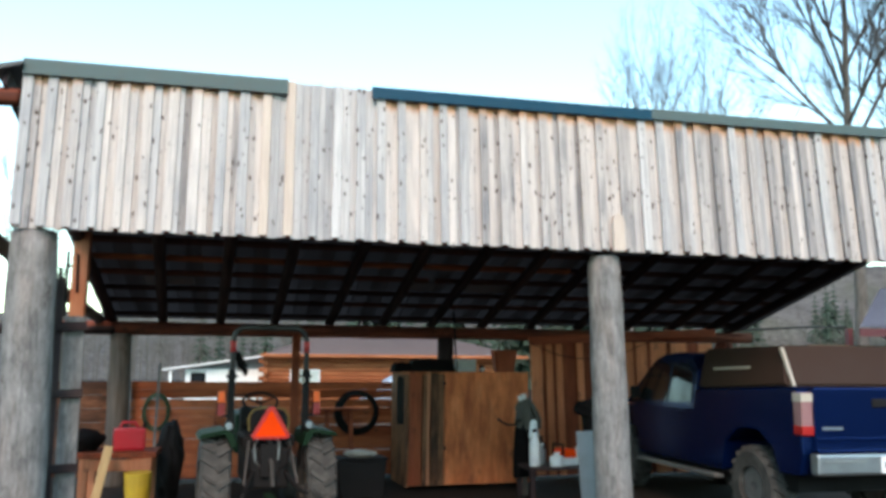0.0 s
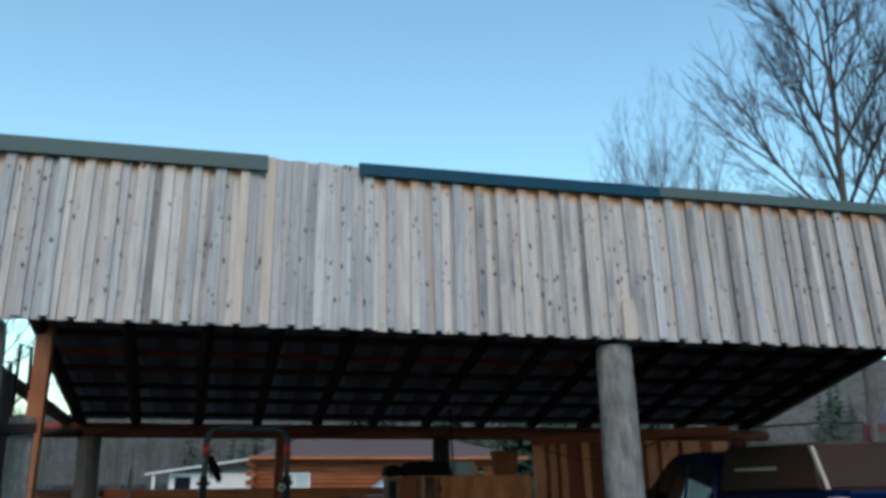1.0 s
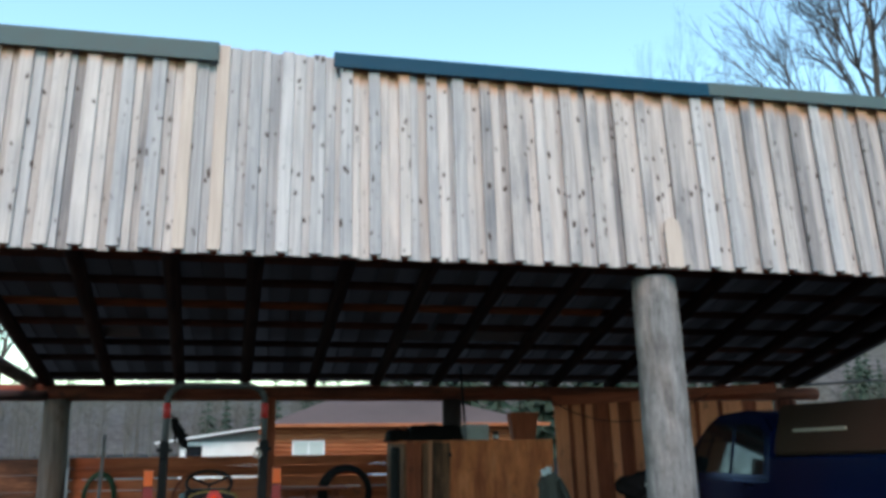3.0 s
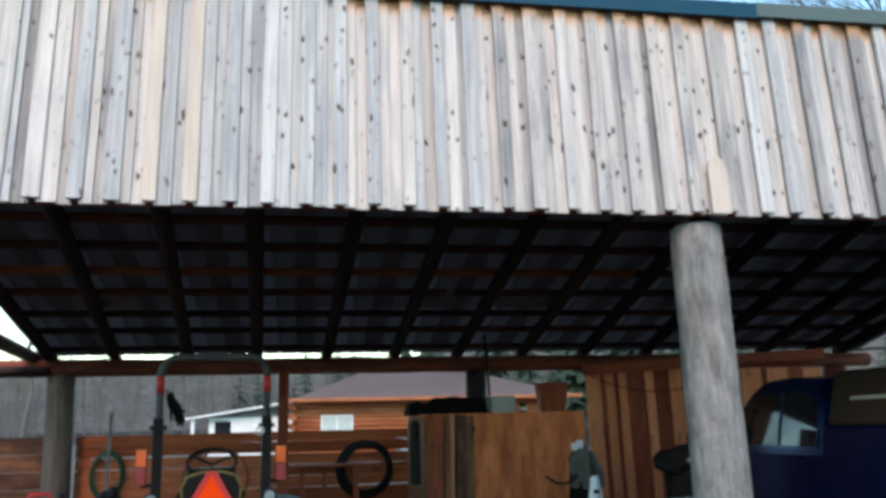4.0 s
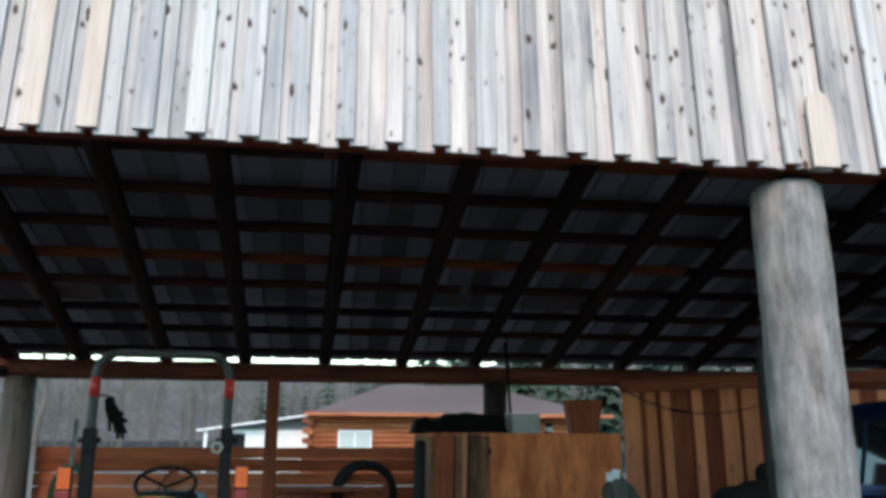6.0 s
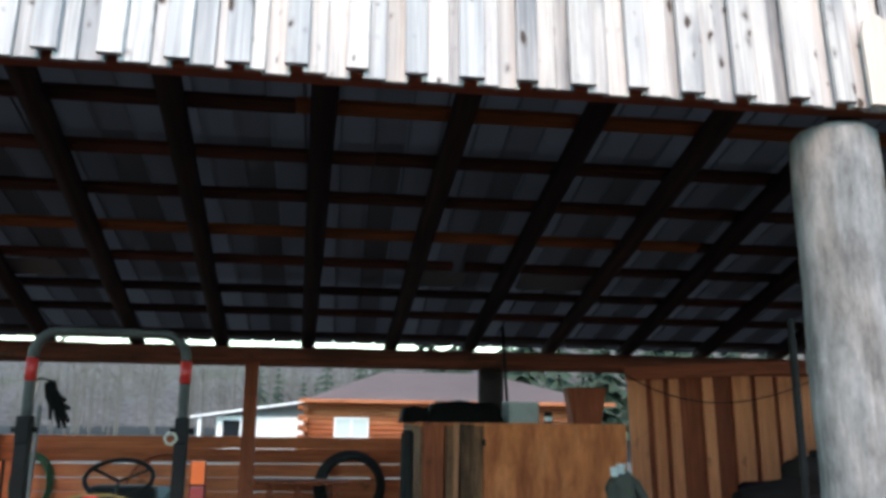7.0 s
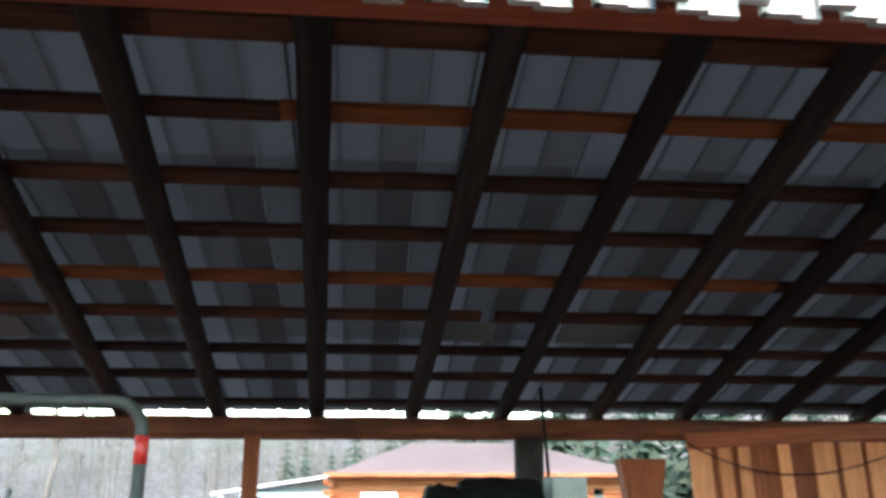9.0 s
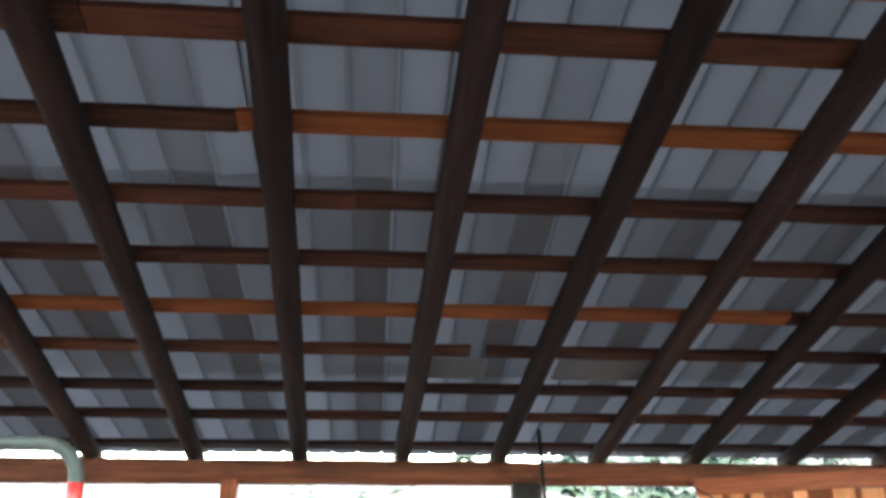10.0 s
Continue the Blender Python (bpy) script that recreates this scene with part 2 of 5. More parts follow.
SHINGLE = plain("brown_shingle", (0.27, 0.195, 0.18), 0.9, 0, 0.2, 0.35, 1.2, (0.20, 0.145, 0.135))
LILAC_ROOF = plain("pale_lilac_metal", (0.24, 0.22, 0.26), 0.5, 0.2, 0.4, 0.2, 1.5)
GREY_ROOF = plain("grey_shingle", (0.20, 0.22, 0.23), 0.85, 0, 0.2, 0.35, 2)
MAROON = plain("maroon_trim", (0.11, 0.03, 0.035), 0.6, 0, 0.3, 0.2)
BROWN_WALL = plain("brown_boards", (0.10, 0.065, 0.045), 0.8, 0, 0.2, 0.4, 2)
DARK_GLASS, _n, _l, _b = material("dark_glass", 0.05, 0.0, 0.6)
_b.inputs["Base Color"].default_value = (0.012, 0.016, 0.02, 1)
PANE, _n, _l, _b = material("window_pane", 0.12, 0.0, 0.6)
_b.inputs["Base Color"].default_value = (0.45, 0.52, 0.50, 1)
TWIG = plain("bare_twigs", (0.065, 0.056, 0.055), 0.9, 0, 0.1, 0.3)
NEEDLE = plain("conifer_needles", (0.035, 0.058, 0.042), 0.9, 0, 0.1, 0.5, 1.0, (0.07, 0.08, 0.062))
BRUSH = plain("grey_brush", (0.125, 0.115, 0.105), 0.95, 0, 0.1, 0.5, 0.6, (0.075, 0.085, 0.06))


# for the unseen slope: kept dark so little light bounces into the barn
SKY_BLOCK = plain("dark_sky_block", (0.075, 0.058, 0.05), 0.95, 0, 0.1, 0.5, 0.3, (0.045, 0.038, 0.034))


def ground_material():
    m, n, l, b = material("gravel_and_dirt", 0.95, spec=0.15)
    tc = n.new("ShaderNodeTexCoord")
    big, fine = tex(n, l, tc.outputs["Object"], 0.35, 5), tex(n, l, tc.outputs["Object"], 28, 5, 0.7)
    r1 = ramp(n, [(0.3, (0.022, 0.018, 0.017)), (0.55, (0.038, 0.031, 0.026)), (0.75, (0.032, 0.029, 0.020))])
    r2 = ramp(n, [(0.3, (0.270, 0.270, 0.270)), (0.7, (1.25, 1.2, 1.15))])
    l.new(big, r1.inputs[0])
    l.new(fine, r2.inputs[0])
    l.new(mixc(n, l, 1.0, r1.outputs[0], r2.outputs[0], "MULTIPLY"), b.inputs["Base Color"])
    bump(n, l, b, fine, 0.6, 0.02)
    return m


GROUND = ground_material()


def hill_material():
    m, n, l, b = material("leafless_hillside", 1.0, spec=0.05)
    tc, mp = n.new("ShaderNodeTexCoord"), n.new("ShaderNodeMapping")
    mp.inputs["Scale"].default_value = (1, 1, 0.35)
    l.new(tc.outputs["Object"], mp.inputs["Vector"])
    big, fine = tex(n, l, tc.outputs["Object"], 0.06, 4), tex(n, l, mp.outputs[0], 1.4, 6, 0.7)
    r1 = ramp(n, [(0.35, (0.095, 0.085, 0.08)), (0.55, (0.145, 0.13, 0.12)), (0.72, (0.095, 0.095, 0.07))])
    r2 = ramp(n, [(0.3, (0.5, 0.5, 0.5)), (0.7, (1.3, 1.3, 1.3))])
    l.new(big, r1.inputs[0])
    l.new(fine, r2.inputs[0])
    l.new(mixc(n, l, 1.0, r1.outputs[0], r2.outputs[0], "MULTIPLY"), b.inputs["Base Color"])
    bump(n, l, b, fine, 0.8, 0.5)
    return m


HILL = hill_material()
PALE_GRAVEL = plain("pale_gravel", (0.12, 0.11, 0.095), 0.95, 0, 0.1, 0.5, 3.0, (0.08, 0.085, 0.06))

# ---- mesh helpers ----
def part(name, bm, mat, parent=None, label="", smooth=False, at=None):
    me = bpy.data.meshes.new(name)
    bm.normal_update()
    bm.to_mesh(me)
    bm.free()
    me.materials.append(mat)
    if smooth:
        for p in me.polygons:
            p.use_smooth = True
    ob = new(name, me)
    if parent is not None:
        ob.parent = parent
    if at is not None:
        ob.matrix_basis = at
    if label:
        tagged(ob, label)
    return ob


def thing(name, label, category, at=(0, 0, 0), turn=0.0, group="", kind=""):
    ob = new(name)
    ob.empty_display_size = 0.1
    ob.matrix_basis = pose(*at, 0, 0, turn)
    return tagged(ob, label, category, group, kind)


def box(x0, x1, y0, y1, z0, z1, bevel=0.0, bm=None):
    own = bmesh.new()
    m = Matrix.Translation(((x0 + x1) / 2, (y0 + y1) / 2, (z0 + z1) / 2)) @ Matrix.Diagonal((x1 - x0, y1 - y0, z1 - z0, 1))
    bmesh.ops.create_cube(own, size=1, matrix=m)
    if bevel:
        bmesh.ops.bevel(own, geom=own.edges[:], offset=bevel, segments=2, affect="EDGES", profile=0.6)
    return join(bm, own)


def join(bm, own):
    if bm is None:
        return own
    me = bpy.data.meshes.new("tmp")
    own.to_mesh(me)
    own.free()
    bm.from_mesh(me)
    bpy.data.meshes.remove(me)
    return bm


def shaft(a, b, r0, r1, sides=12, rings=1, rough=0.0, bm=None, seed=0, cap=True):
    """A round or log-like bar from a to b, with uneven girth when rough is set."""
    bm = bm or bmesh.new()
    a, b = Vector(a), Vector(b)
    q = (b - a).to_track_quat("Z", "Y")
    rows = []
    for i in range(rings + 1):
        k = i / rings
        ring = []
        for j in range(sides):
            an = 2 * math.pi * j / sides
            r = r0 + (r1 - r0) * k
            if rough:
                r *= 1 + rough * noise.noise(Vector((math.cos(an) * 1.2 + seed * 7.3, math.sin(an) * 1.2, k * rings * 0.45 + seed)))
            w = Vector((math.cos(an) * r, math.sin(an) * r, 0))
            ring.append(bm.verts.new(a.lerp(b, k) + q @ w))
        rows.append(ring)
    for lo, hi in zip(rows, rows[1:]):
        for j in range(sides):
            bm.faces.new((lo[j], lo[(j + 1) % sides], hi[(j + 1) % sides], hi[j]))
    if cap:
        bm.faces.new(rows[0][::-1])
        bm.faces.new(rows[-1])
    return bm


def tube(points, r, sides=8, bm=None, closed=False):
    """A bent tube through the points."""
    bm = bm or bmesh.new()
    pts = [Vector(p) for p in points]
    rows, side = [], None
    for i, p in enumerate(pts):
        a = pts[i - 1] if (i or closed) else p
        b = pts[(i + 1) % len(pts)] if (i + 1 < len(pts) or closed) else p
        d = (b - a).normalized()
        if side is None:
            side = d.orthogonal().normalized()
        side = (side - d * side.dot(d)).normalized()
        up = d.cross(side)
        rows.append([bm.verts.new(p + r * (math.cos(2 * math.pi * j / sides) * side + math.sin(2 * math.pi * j / sides) * up)) for j in range(sides)])
    pairs = list(zip(rows, rows[1:])) + ([(rows[-1], rows[0])] if closed else [])
    for lo, hi in pairs:
        for j in range(sides):
            bm.faces.new((lo[j], lo[(j + 1) % sides], hi[(j + 1) % sides], hi[j]))
    if not closed:
        bm.faces.new(rows[0][::-1])
        bm.faces.new(rows[-1])
    return bm


def prism(outline, y0, y1, bm=None, bevel=0.0, axis="y"):
    """An outline in x and z pushed along y (or an outline in y and z along x)."""
    own = bmesh.new()
    put = (lambda u, w, d: (u, d, w)) if axis == "y" else (lambda u, w, d: (d, u, w))
    f0 = [own.verts.new(put(u, w, y0)) for u, w in outline]
    f1 = [own.verts.new(put(u, w, y1)) for u, w in outline]
    own.faces.new(f0)
    own.faces.new(f1[::-1])
    for i in range(len(outline)):
        j = (i + 1) % len(outline)
        own.faces.new((f0[i], f1[i], f1[j], f0[j]))
    bmesh.ops.recalc_face_normals(own, faces=own.faces[:])
    if bevel:
        bmesh.ops.bevel(own, geom=own.edges[:], offset=bevel, segments=2, affect="EDGES", profile=0.6)
    return join(bm, own)


def lump(x, y, z, sx, sy, sz, rough=0.3, seed=0, subdiv=3, bm=None):
    """A soft, crumpled heap: cloth, a bag, a bundle."""
    own = bmesh.new()
    bmesh.ops.create_icosphere(own, subdivisions=subdiv, radius=1.0)
    for v in own.verts:
        k = 1 + rough * noise.noise(v.co * 1.7 + Vector((seed * 3.1, seed, 0))) + rough * 0.5 * noise.noise(v.co * 4.1 + Vector((seed, 0, seed * 2.0)))
        c = v.co * k
        v.co = Vector((x + c.x * sx, y + c.y * sy, z + max(c.z, -0.85) * sz))
    return join(bm, own)


rnd = random.Random(7)

def along(a, b, across):
    """A pose at a whose z runs to b and whose x lies along across."""
    a, b = Vector(a), Vector(b)
    z = (b - a).normalized()
    x = Vector(across)
    x = (x - z * x.dot(z)).normalized()
    y = z.cross(x)
    return Matrix(((x.x, y.x, z.x, a.x), (x.y, y.y, z.y, a.y), (x.z, y.z, z.z, a.z), (0, 0, 0, 1)))


def board(name, a, b, across, width, thick, mat, parent, label="", bow=0.0, chamfer=0.003):
    """A sawn board from a to b (its centre line): slightly eased edges, a little bow."""
    length = (Vector(b) - Vector(a)).length
    bm = bmesh.new()
    rings = 3
    w, t, c = width / 2, thick / 2, min(chamfer, thick * 0.3)
    shape = [(-w + c, -t), (w - c, -t), (w, -t + c), (w, t - c), (w - c, t), (-w + c, t), (-w, t - c), (-w, -t + c)]
    rows = []
    for i in range(rings + 1):
        k = i / rings
        o = bow * math.sin(math.pi * k)
        rows.append([bm.verts.new((x + o, y, length * k)) for x, y in shape])
    for lo, hi in zip(rows, rows[1:]):
        for j in range(8):
            bm.faces.new((lo[j], lo[(j + 1) % 8], hi[(j + 1) % 8], hi[j]))
    bm.faces.new(rows[0][::-1])
    bm.faces.new(rows[-1])
    return part(name, bm, mat, parent, label, at=along(a, b, across))


def log(name, a, b, r0, r1, mat, parent, label="", rough=0.1, seed=0, sides=16, rings=14):
    length = (Vector(b) - Vector(a)).length
    bm = shaft((0, 0, 0), (0, 0, length), r0, r1, sides, rings, rough, seed=seed)
    bmesh.ops.bevel(bm, geom=[e for e in bm.edges if abs(e.verts[0].co.z - e.verts[1].co.z) < 1e-6 and (e.verts[0].co.z < 1e-6 or e.verts[0].co.z > length - 1e-6)], offset=0.018, segments=2, affect="EDGES")
    return part(name, bm, mat, parent, label, smooth=True, at=along(a, b, (1, 0.1, 0.05)))


# ---- ground and distance ----
def terrain(x, y):
    """Flat yard, slightly uneven further out."""
    return (0.05 * noise.noise(Vector((x * 0.15, y * 0.15, 0))) if y > 9 or y < -9 or abs(x) > 14 else 0.0) - 0.02


bm = bmesh.new()
steps = [-900, -300, -120, -60, -40, -30, -24, -18, -14, -10, -6, -2, 2, 6, 10, 14, 18, 24, 30, 40, 60, 120, 300, 900]
grid = [[bm.verts.new((x, y, terrain(x, y))) for x in steps] for y in steps]
for r0, r1 in zip(grid, grid[1:]):
    for i in range(len(steps) - 1):
        bm.faces.new((r0[i], r0[i + 1], r1[i + 1], r1[i]))
tagged(part("ground", bm, GROUND, smooth=True), "packed gravel and dirt yard", "ground", kind="structure")

bm = bmesh.new()
rows = []
for j in range(11):
    k = j / 10
    row = []
    for i in range(61):
        x = -150 + 5.2 * i
        crest = 9.3 + 13 / (1 + math.exp(-(x - 48) / 14)) + 2.5 * noise.noise(Vector((x * 0.03, 2.0, 0)))
        y = 78 + 60 * k + 6 * noise.noise(Vector((x * 0.05, k * 3, 5)))
        row.append(bm.verts.new((x, y, -1 + (crest + 1) * math.sin(k * math.pi / 2) * (1 + 0.06 * noise.noise(Vector((x * 0.3, k * 9, 0)))))))
    rows.append(row)
for r0, r1 in zip(rows, rows[1:]):
    for i in range(60):
        bm.faces.new((r0[i], r0[i + 1], r1[i + 1], r1[i]))
gv = bmesh.new()
gp = [[gv.verts.new((x, y, 0.05 + 0.03 * noise.noise(Vector((x * 0.3, y * 0.3, 4))))) for x in range(-16, 13, 4)] for y in range(8, 45, 4)]
for r0, r1 in zip(gp, gp[1:]):
    for i in range(len(r0) - 1):
        gv.faces.new((r0[i], r0[i + 1], r1[i + 1], r1[i]))
tagged(part("gravel_drive", gv, PALE_GRAVEL, smooth=True), "pale gravel drive beyond the fence", "drive", kind="structure")
tagged(part("hillside", bm, HILL, smooth=True), "grey-brown leafless wooded hillside", "hill", kind="structure")

# added slope behind the camera, never in view: keeps low sky light out of the barn
bm = bmesh.new()
rows = []
for j in range(7):
    k = j / 6
    row = []
    for i in range(49):
        a = math.pi * (1.08 + 0.84 * i / 48)
        d = 34 + 30 * k + 3 * noise.noise(Vector((i * 0.4, k * 3, 1)))
        h = (7.5 + 2 * noise.noise(Vector((i * 0.35, 3, 2)))) * math.sin(k * math.pi / 2)
        row.append(bm.verts.new((3 + 1.5 * d * math.cos(a), d * math.sin(a), h - 0.3)))
    rows.append(row)
for r0, r1 in zip(rows, rows[1:]):
    for i in range(48):
        bm.faces.new((r0[i], r1[i], r1[i + 1], r0[i + 1]))
tagged(part("valley_slope", bm, SKY_BLOCK, smooth=True), "added unseen dark slope that blocks low sky light from the barn", "hill", kind="structure")

# ---- the open pole barn ----
barn = thing("pole_barn", "open pole barn with weathered board fascia and shed roof", "barn")
LEAN = math.tan(radians(4.7))
FB, FT = 2.64, 3.93          # fascia bottom and top
def roof_z(y):               # underside of the purlins
    return 3.67 - 0.259 * y

# log posts
log("post", (-1.03, 0.16, -0.1), (-1.06, 0.16, 2.64), 0.2, 0.172, LOG_GREY, barn, "thick grey round log post", 0.07, 1)
log("post", (3.815, 0.17, -0.1), (3.735, 0.16, 2.61), 0.168, 0.148, LOG_GREY, barn, "grey peeled round log post", 0.06, 2)
log("post", (8.1, 0.17, -0.1), (8.1, 0.16, 2.62), 0.18, 0.16, LOG_GREY, barn, "grey peeled round log post", 0.06, 3)
log("post", (-1.10, 5.3, -0.1), (-1.12, 5.3, 2.02), 0.15, 0.14, LOG_DARK, barn, "dark grey round log post", 0.08, 4)
log("post", (3.45, 5.25, -0.1), (3.45, 5.25, 2.02), 0.125, 0.12, RAFTER, barn, "dark round log post", 0.08, 5)
log("post", (8.1, 5.3, -0.1), (8.1, 5.3, 2.02), 0.15, 0.14, LOG_BROWN, barn, "brown round log post", 0.08, 6)
board("post", (1.25, 5.16, 0.0), (1.25, 5.16, 2.03), (1, 0, 0), 0.115, 0.1, PLANK_DARK, barn, "square brown timber post")
board("post", (-1.2, 2.55, 0.0), (-1.16, 2.55, 3.0), (1, 0, 0), 0.15, 0.14, TIMBER, barn, "square orange-brown timber post")
# log plates
log("back_beam", (-2.1, 5.3, 2.095), (8.6, 5.3, 2.09), 0.098, 0.085, LOG_BROWN, barn, "red-brown log beam", 0.12, 8, 14, 40)
log("side_beam", (-1.55, -0.35, 2.74), (-1.42, 5.5, 2.2), 0.075, 0.07, LOG_GREY, barn, "grey log side plate", 0.12, 9, 12, 18)
log("side_beam", (-2.6, 4.3, 2.02), (-1.2, 5.15, 2.06), 0.06, 0.05, RAFTER, barn, "dark crooked pole end", 0.2, 10, 10, 8)
# header behind the fascia boards
board("header", (-1.2, 0.068, 2.685), (3.4, 0.068, 2.685), (0, 1, 0), 0.094, 0.065, HEADER, barn, "red-brown header beam", chamfer=0.006)
board("header", (3.402, 0.068, 2.685), (8.3, 0.068, 2.685), (0, 1, 0), 0.094, 0.065, HEADER, barn, "red-brown header beam", chamfer=0.006)
for x in (-1.15, 0.2, 1.5, 2.85, 4.2, 5.5, 6.9, 8.2):
    board("stud", (x, 0.10, 2.72), (x, 0.15, 3.5), (1, 0, 0), 0.085, 0.06, RAFTER, barn)
# rafters: dark round poles
RAFTERS = ((-1.18, -1.27), (-0.24, -0.61), (0.50, 0.17), (1.155, 0.93), (1.93, 1.715), (2.645, 2.495), (3.35, 3.24), (4.03, 4.03), (4.66, 4.80), (5.35, 5.59), (6.12, 6.38), (6.9, 7.16), (7.62, 7.86), (8.24, 8.24))
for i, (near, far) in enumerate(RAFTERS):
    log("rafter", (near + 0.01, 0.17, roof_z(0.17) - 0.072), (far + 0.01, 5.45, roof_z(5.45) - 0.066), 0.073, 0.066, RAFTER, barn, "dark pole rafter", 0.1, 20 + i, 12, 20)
# purlins: flat boards
spots = [(0.33, 0), (0.83, 0), (1.325, 0), (1.795, 1), (2.285, 0), (2.765, 0), (3.265, 2), (3.74, 0), (4.285, 0), (4.76, 0), (5.34, 0)]
for i, (y, hue) in enumerate(spots):
    z = roof_z(y) + 0.014
    cuts = [-1.3, rnd.uniform(1.2, 2.2), rnd.uniform(4.3, 5.2), 8.35]
    if i == 3:
        cuts = [-1.3, 1.72, 5.15, 8.35]
    if i == 7:
        cuts = [-1.3, 2.86, 5.0, 8.35]
    for j, (a, b) in enumerate(zip(cuts, cuts[1:])):
        a2 = a + (0.10 if (i == 7 and j == 1) else 0.004)
        mat = PURLIN_NEW if (hue == 1 and j > 0) or (hue == 2 and j == 0) or (hue == 2 and j == 1) else PURLIN
        board("purlin", (a2, y, z), (b, y + rnd.uniform(-0.015, 0.015), z), (0, 1, -0.259), 0.112 if i != 2 else 0.13, 0.034, mat, barn)
# ribbed roof sheets
RIB = 0.193
SHEET = 4 * RIB + 0.03
def sheet_mesh():
    bm = bmesh.new()
    prof = []
    for r in range(4):
        c = r * RIB + 0.03
        prof += [(c - 0.008, 0.0), (c - 0.005, 0.019), (c + 0.005, 0.019), (c + 0.008, 0.0)]
    prof.append((SHEET, 0.0))
    ya, yb = 0.16, 5.62
    lo = [bm.verts.new((x, ya, -0.259 * ya + z)) for x, z in prof]
    hi = [bm.verts.new((x, yb, -0.259 * yb + z)) for x, z in prof]
    for i in range(len(prof) - 1):
        bm.faces.new((lo[i], lo[i + 1], hi[i + 1], hi[i]))
    bmesh.ops.solidify(bm, geom=bm.faces[:], thickness=0.004)
    return bm
first = part("roof_sheet", sheet_mesh(), ROOF_METAL, barn, "ribbed galvanised roof sheet", at=pose(-1.345, 0, 3.706))
for i in range(1, 13):
    s = first.copy()
    scene.collection.objects.link(s)
    s.matrix_basis = pose(-1.345 + i * 4 * RIB, 0.004 * (i % 2), 3.706 + 0.002 * (i % 2))
for x0, x1, y in ((2.62, 2.99, 3.98), (3.43, 4.02, 3.98), (-0.7, -0.1, 4.0)):
    board("patch_sheet", (x0, y, roof_z(y) + 0.013), (x1, y, roof_z(y) + 0.013), (0, 1, -0.259), 0.3, 0.003, ROOF_PATCH, barn, "bright patch of metal sheet", chamfer=0.0005)

# fascia: upright boards with narrower battens over their joints
def upright(name, x, y0, z0, zt, wide, mat, thick=0.02, bow=0.004):
    lean = rnd.uniform(-0.005, 0.005)
    board(name, (x, y0 + (z0 - FB) * LEAN, z0), (x + lean, y0 + (zt - FB) * LEAN, zt), (1, 0, 0), wide, thick, mat, barn, bow=rnd.uniform(-bow, bow))


ALL = [SIDING, SIDING_DARK, SIDING_GREY]
BATTENS = [-1.165, -0.985, -0.80, -0.62, -0.437, -0.252, -0.060, 0.125, 0.328, 0.503, 0.686, 0.885, 1.085, 1.275, 1.472, 1.653, 1.832, 2.020, 2.207, 2.385, 2.567, 2.752, 2.938, 3.125, 3.311, 3.503, 3.671, 3.882, 4.098, 4.280, 4.481, 4.673, 4.860, 5.034, 5.233, 5.427, 5.613, 5.800]
BATTENS += [5.99 + 0.1895 * i for i in range(13)]
for i, x in enumerate(BATTENS):
    bare = 0.86 < x < 1.60                      # no metal cap here: the boards stand a little higher
    top = FT + 0.055 if bare else FT
    end = BATTENS[i + 1] if i + 1 < len(BATTENS) else x + 0.10
    # two boards between this batten and the next
    split = (x + end) / 2 + rnd.uniform(-0.018, 0.018)
    for a, b, depth in ((x, split, -0.014), (split, end, 0.003)):
        mats = ([8, 1, 2] if x < 0.86 else ([9, 1, 1] if x < 3.8 else [6, 3, 1]))
        a, b = (a + 0.020, b + 0.006) if a == x else (a - 0.006, b - 0.020)   # the battens cover open joints
        upright("fascia_board", (a + b) / 2, depth, FB + rnd.uniform(-0.012, 0.0), top + rnd.uniform(-0.008, 0.008), b - a, SIDING_GREY if bare else rnd.choices(ALL, mats)[0], bow=0.002)
    board("backing_strip", (x, 0.022 + 0.05 * LEAN, FB + 0.05), (x, 0.022 + (FT - FB) * LEAN, FT - 0.02), (1, 0, 0), 0.075, 0.012, RAFTER, barn)
    mats = [0, 0, 6] if bare else ([5, 1, 4] if x < 0.86 else ([4, 1, 5] if x < 3.0 else [1, 5, 3]))
    batten_mat = SIDING_PALE if i in (10, 11) else rnd.choices(ALL, mats)[0]
    upright("batten", x, -0.036, FB + rnd.uniform(0.006, 0.016), top + (0.01 if i == 11 else 0.0) + rnd.uniform(-0.006, 0.006), rnd.uniform(0.068, 0.084), batten_mat, 0.021)
stub = bmesh.new()
outline = [(-0.056, 0.0), (0.056, 0.0), (0.056, 0.27), (0.044, 0.32), (0.015, 0.345), (-0.015, 0.345), (-0.044, 0.32), (-0.056, 0.27)]
part("pale_stub", prism(outline, -0.008, 0.008, stub, bevel=0.002), SIDING_PALE, barn, "pale short board with rounded top", at=pose(3.80, -0.060, FB - 0.006, -4.7))

# metal cap flashings along the top
def cap(x0, x1, drop, mat, label, lift=0.0):
    y = (FT - FB) * LEAN
    zt = 4.0 + lift
    out = [(y - 0.075, zt - drop), (y - 0.072, zt - drop), (y - 0.066, zt - 0.004), (y + 0.25, zt - 0.066), (y + 0.25, zt - 0.062), (y - 0.07, zt)]
    bm = prism(out, x0, x1, axis="x")
    hem = box(x0, x1, y - 0.083, y - 0.072, zt - drop, zt - drop + 0.012, bm=bm)
    part("roof_cap", hem, mat, barn, label)
cap(-1.21, 0.85, 0.13, CAP_GREY, "dull grey-green metal roof cap")
cap(1.565, 4.2, 0.105, CAP_BLUE, "dark teal metal roof cap")
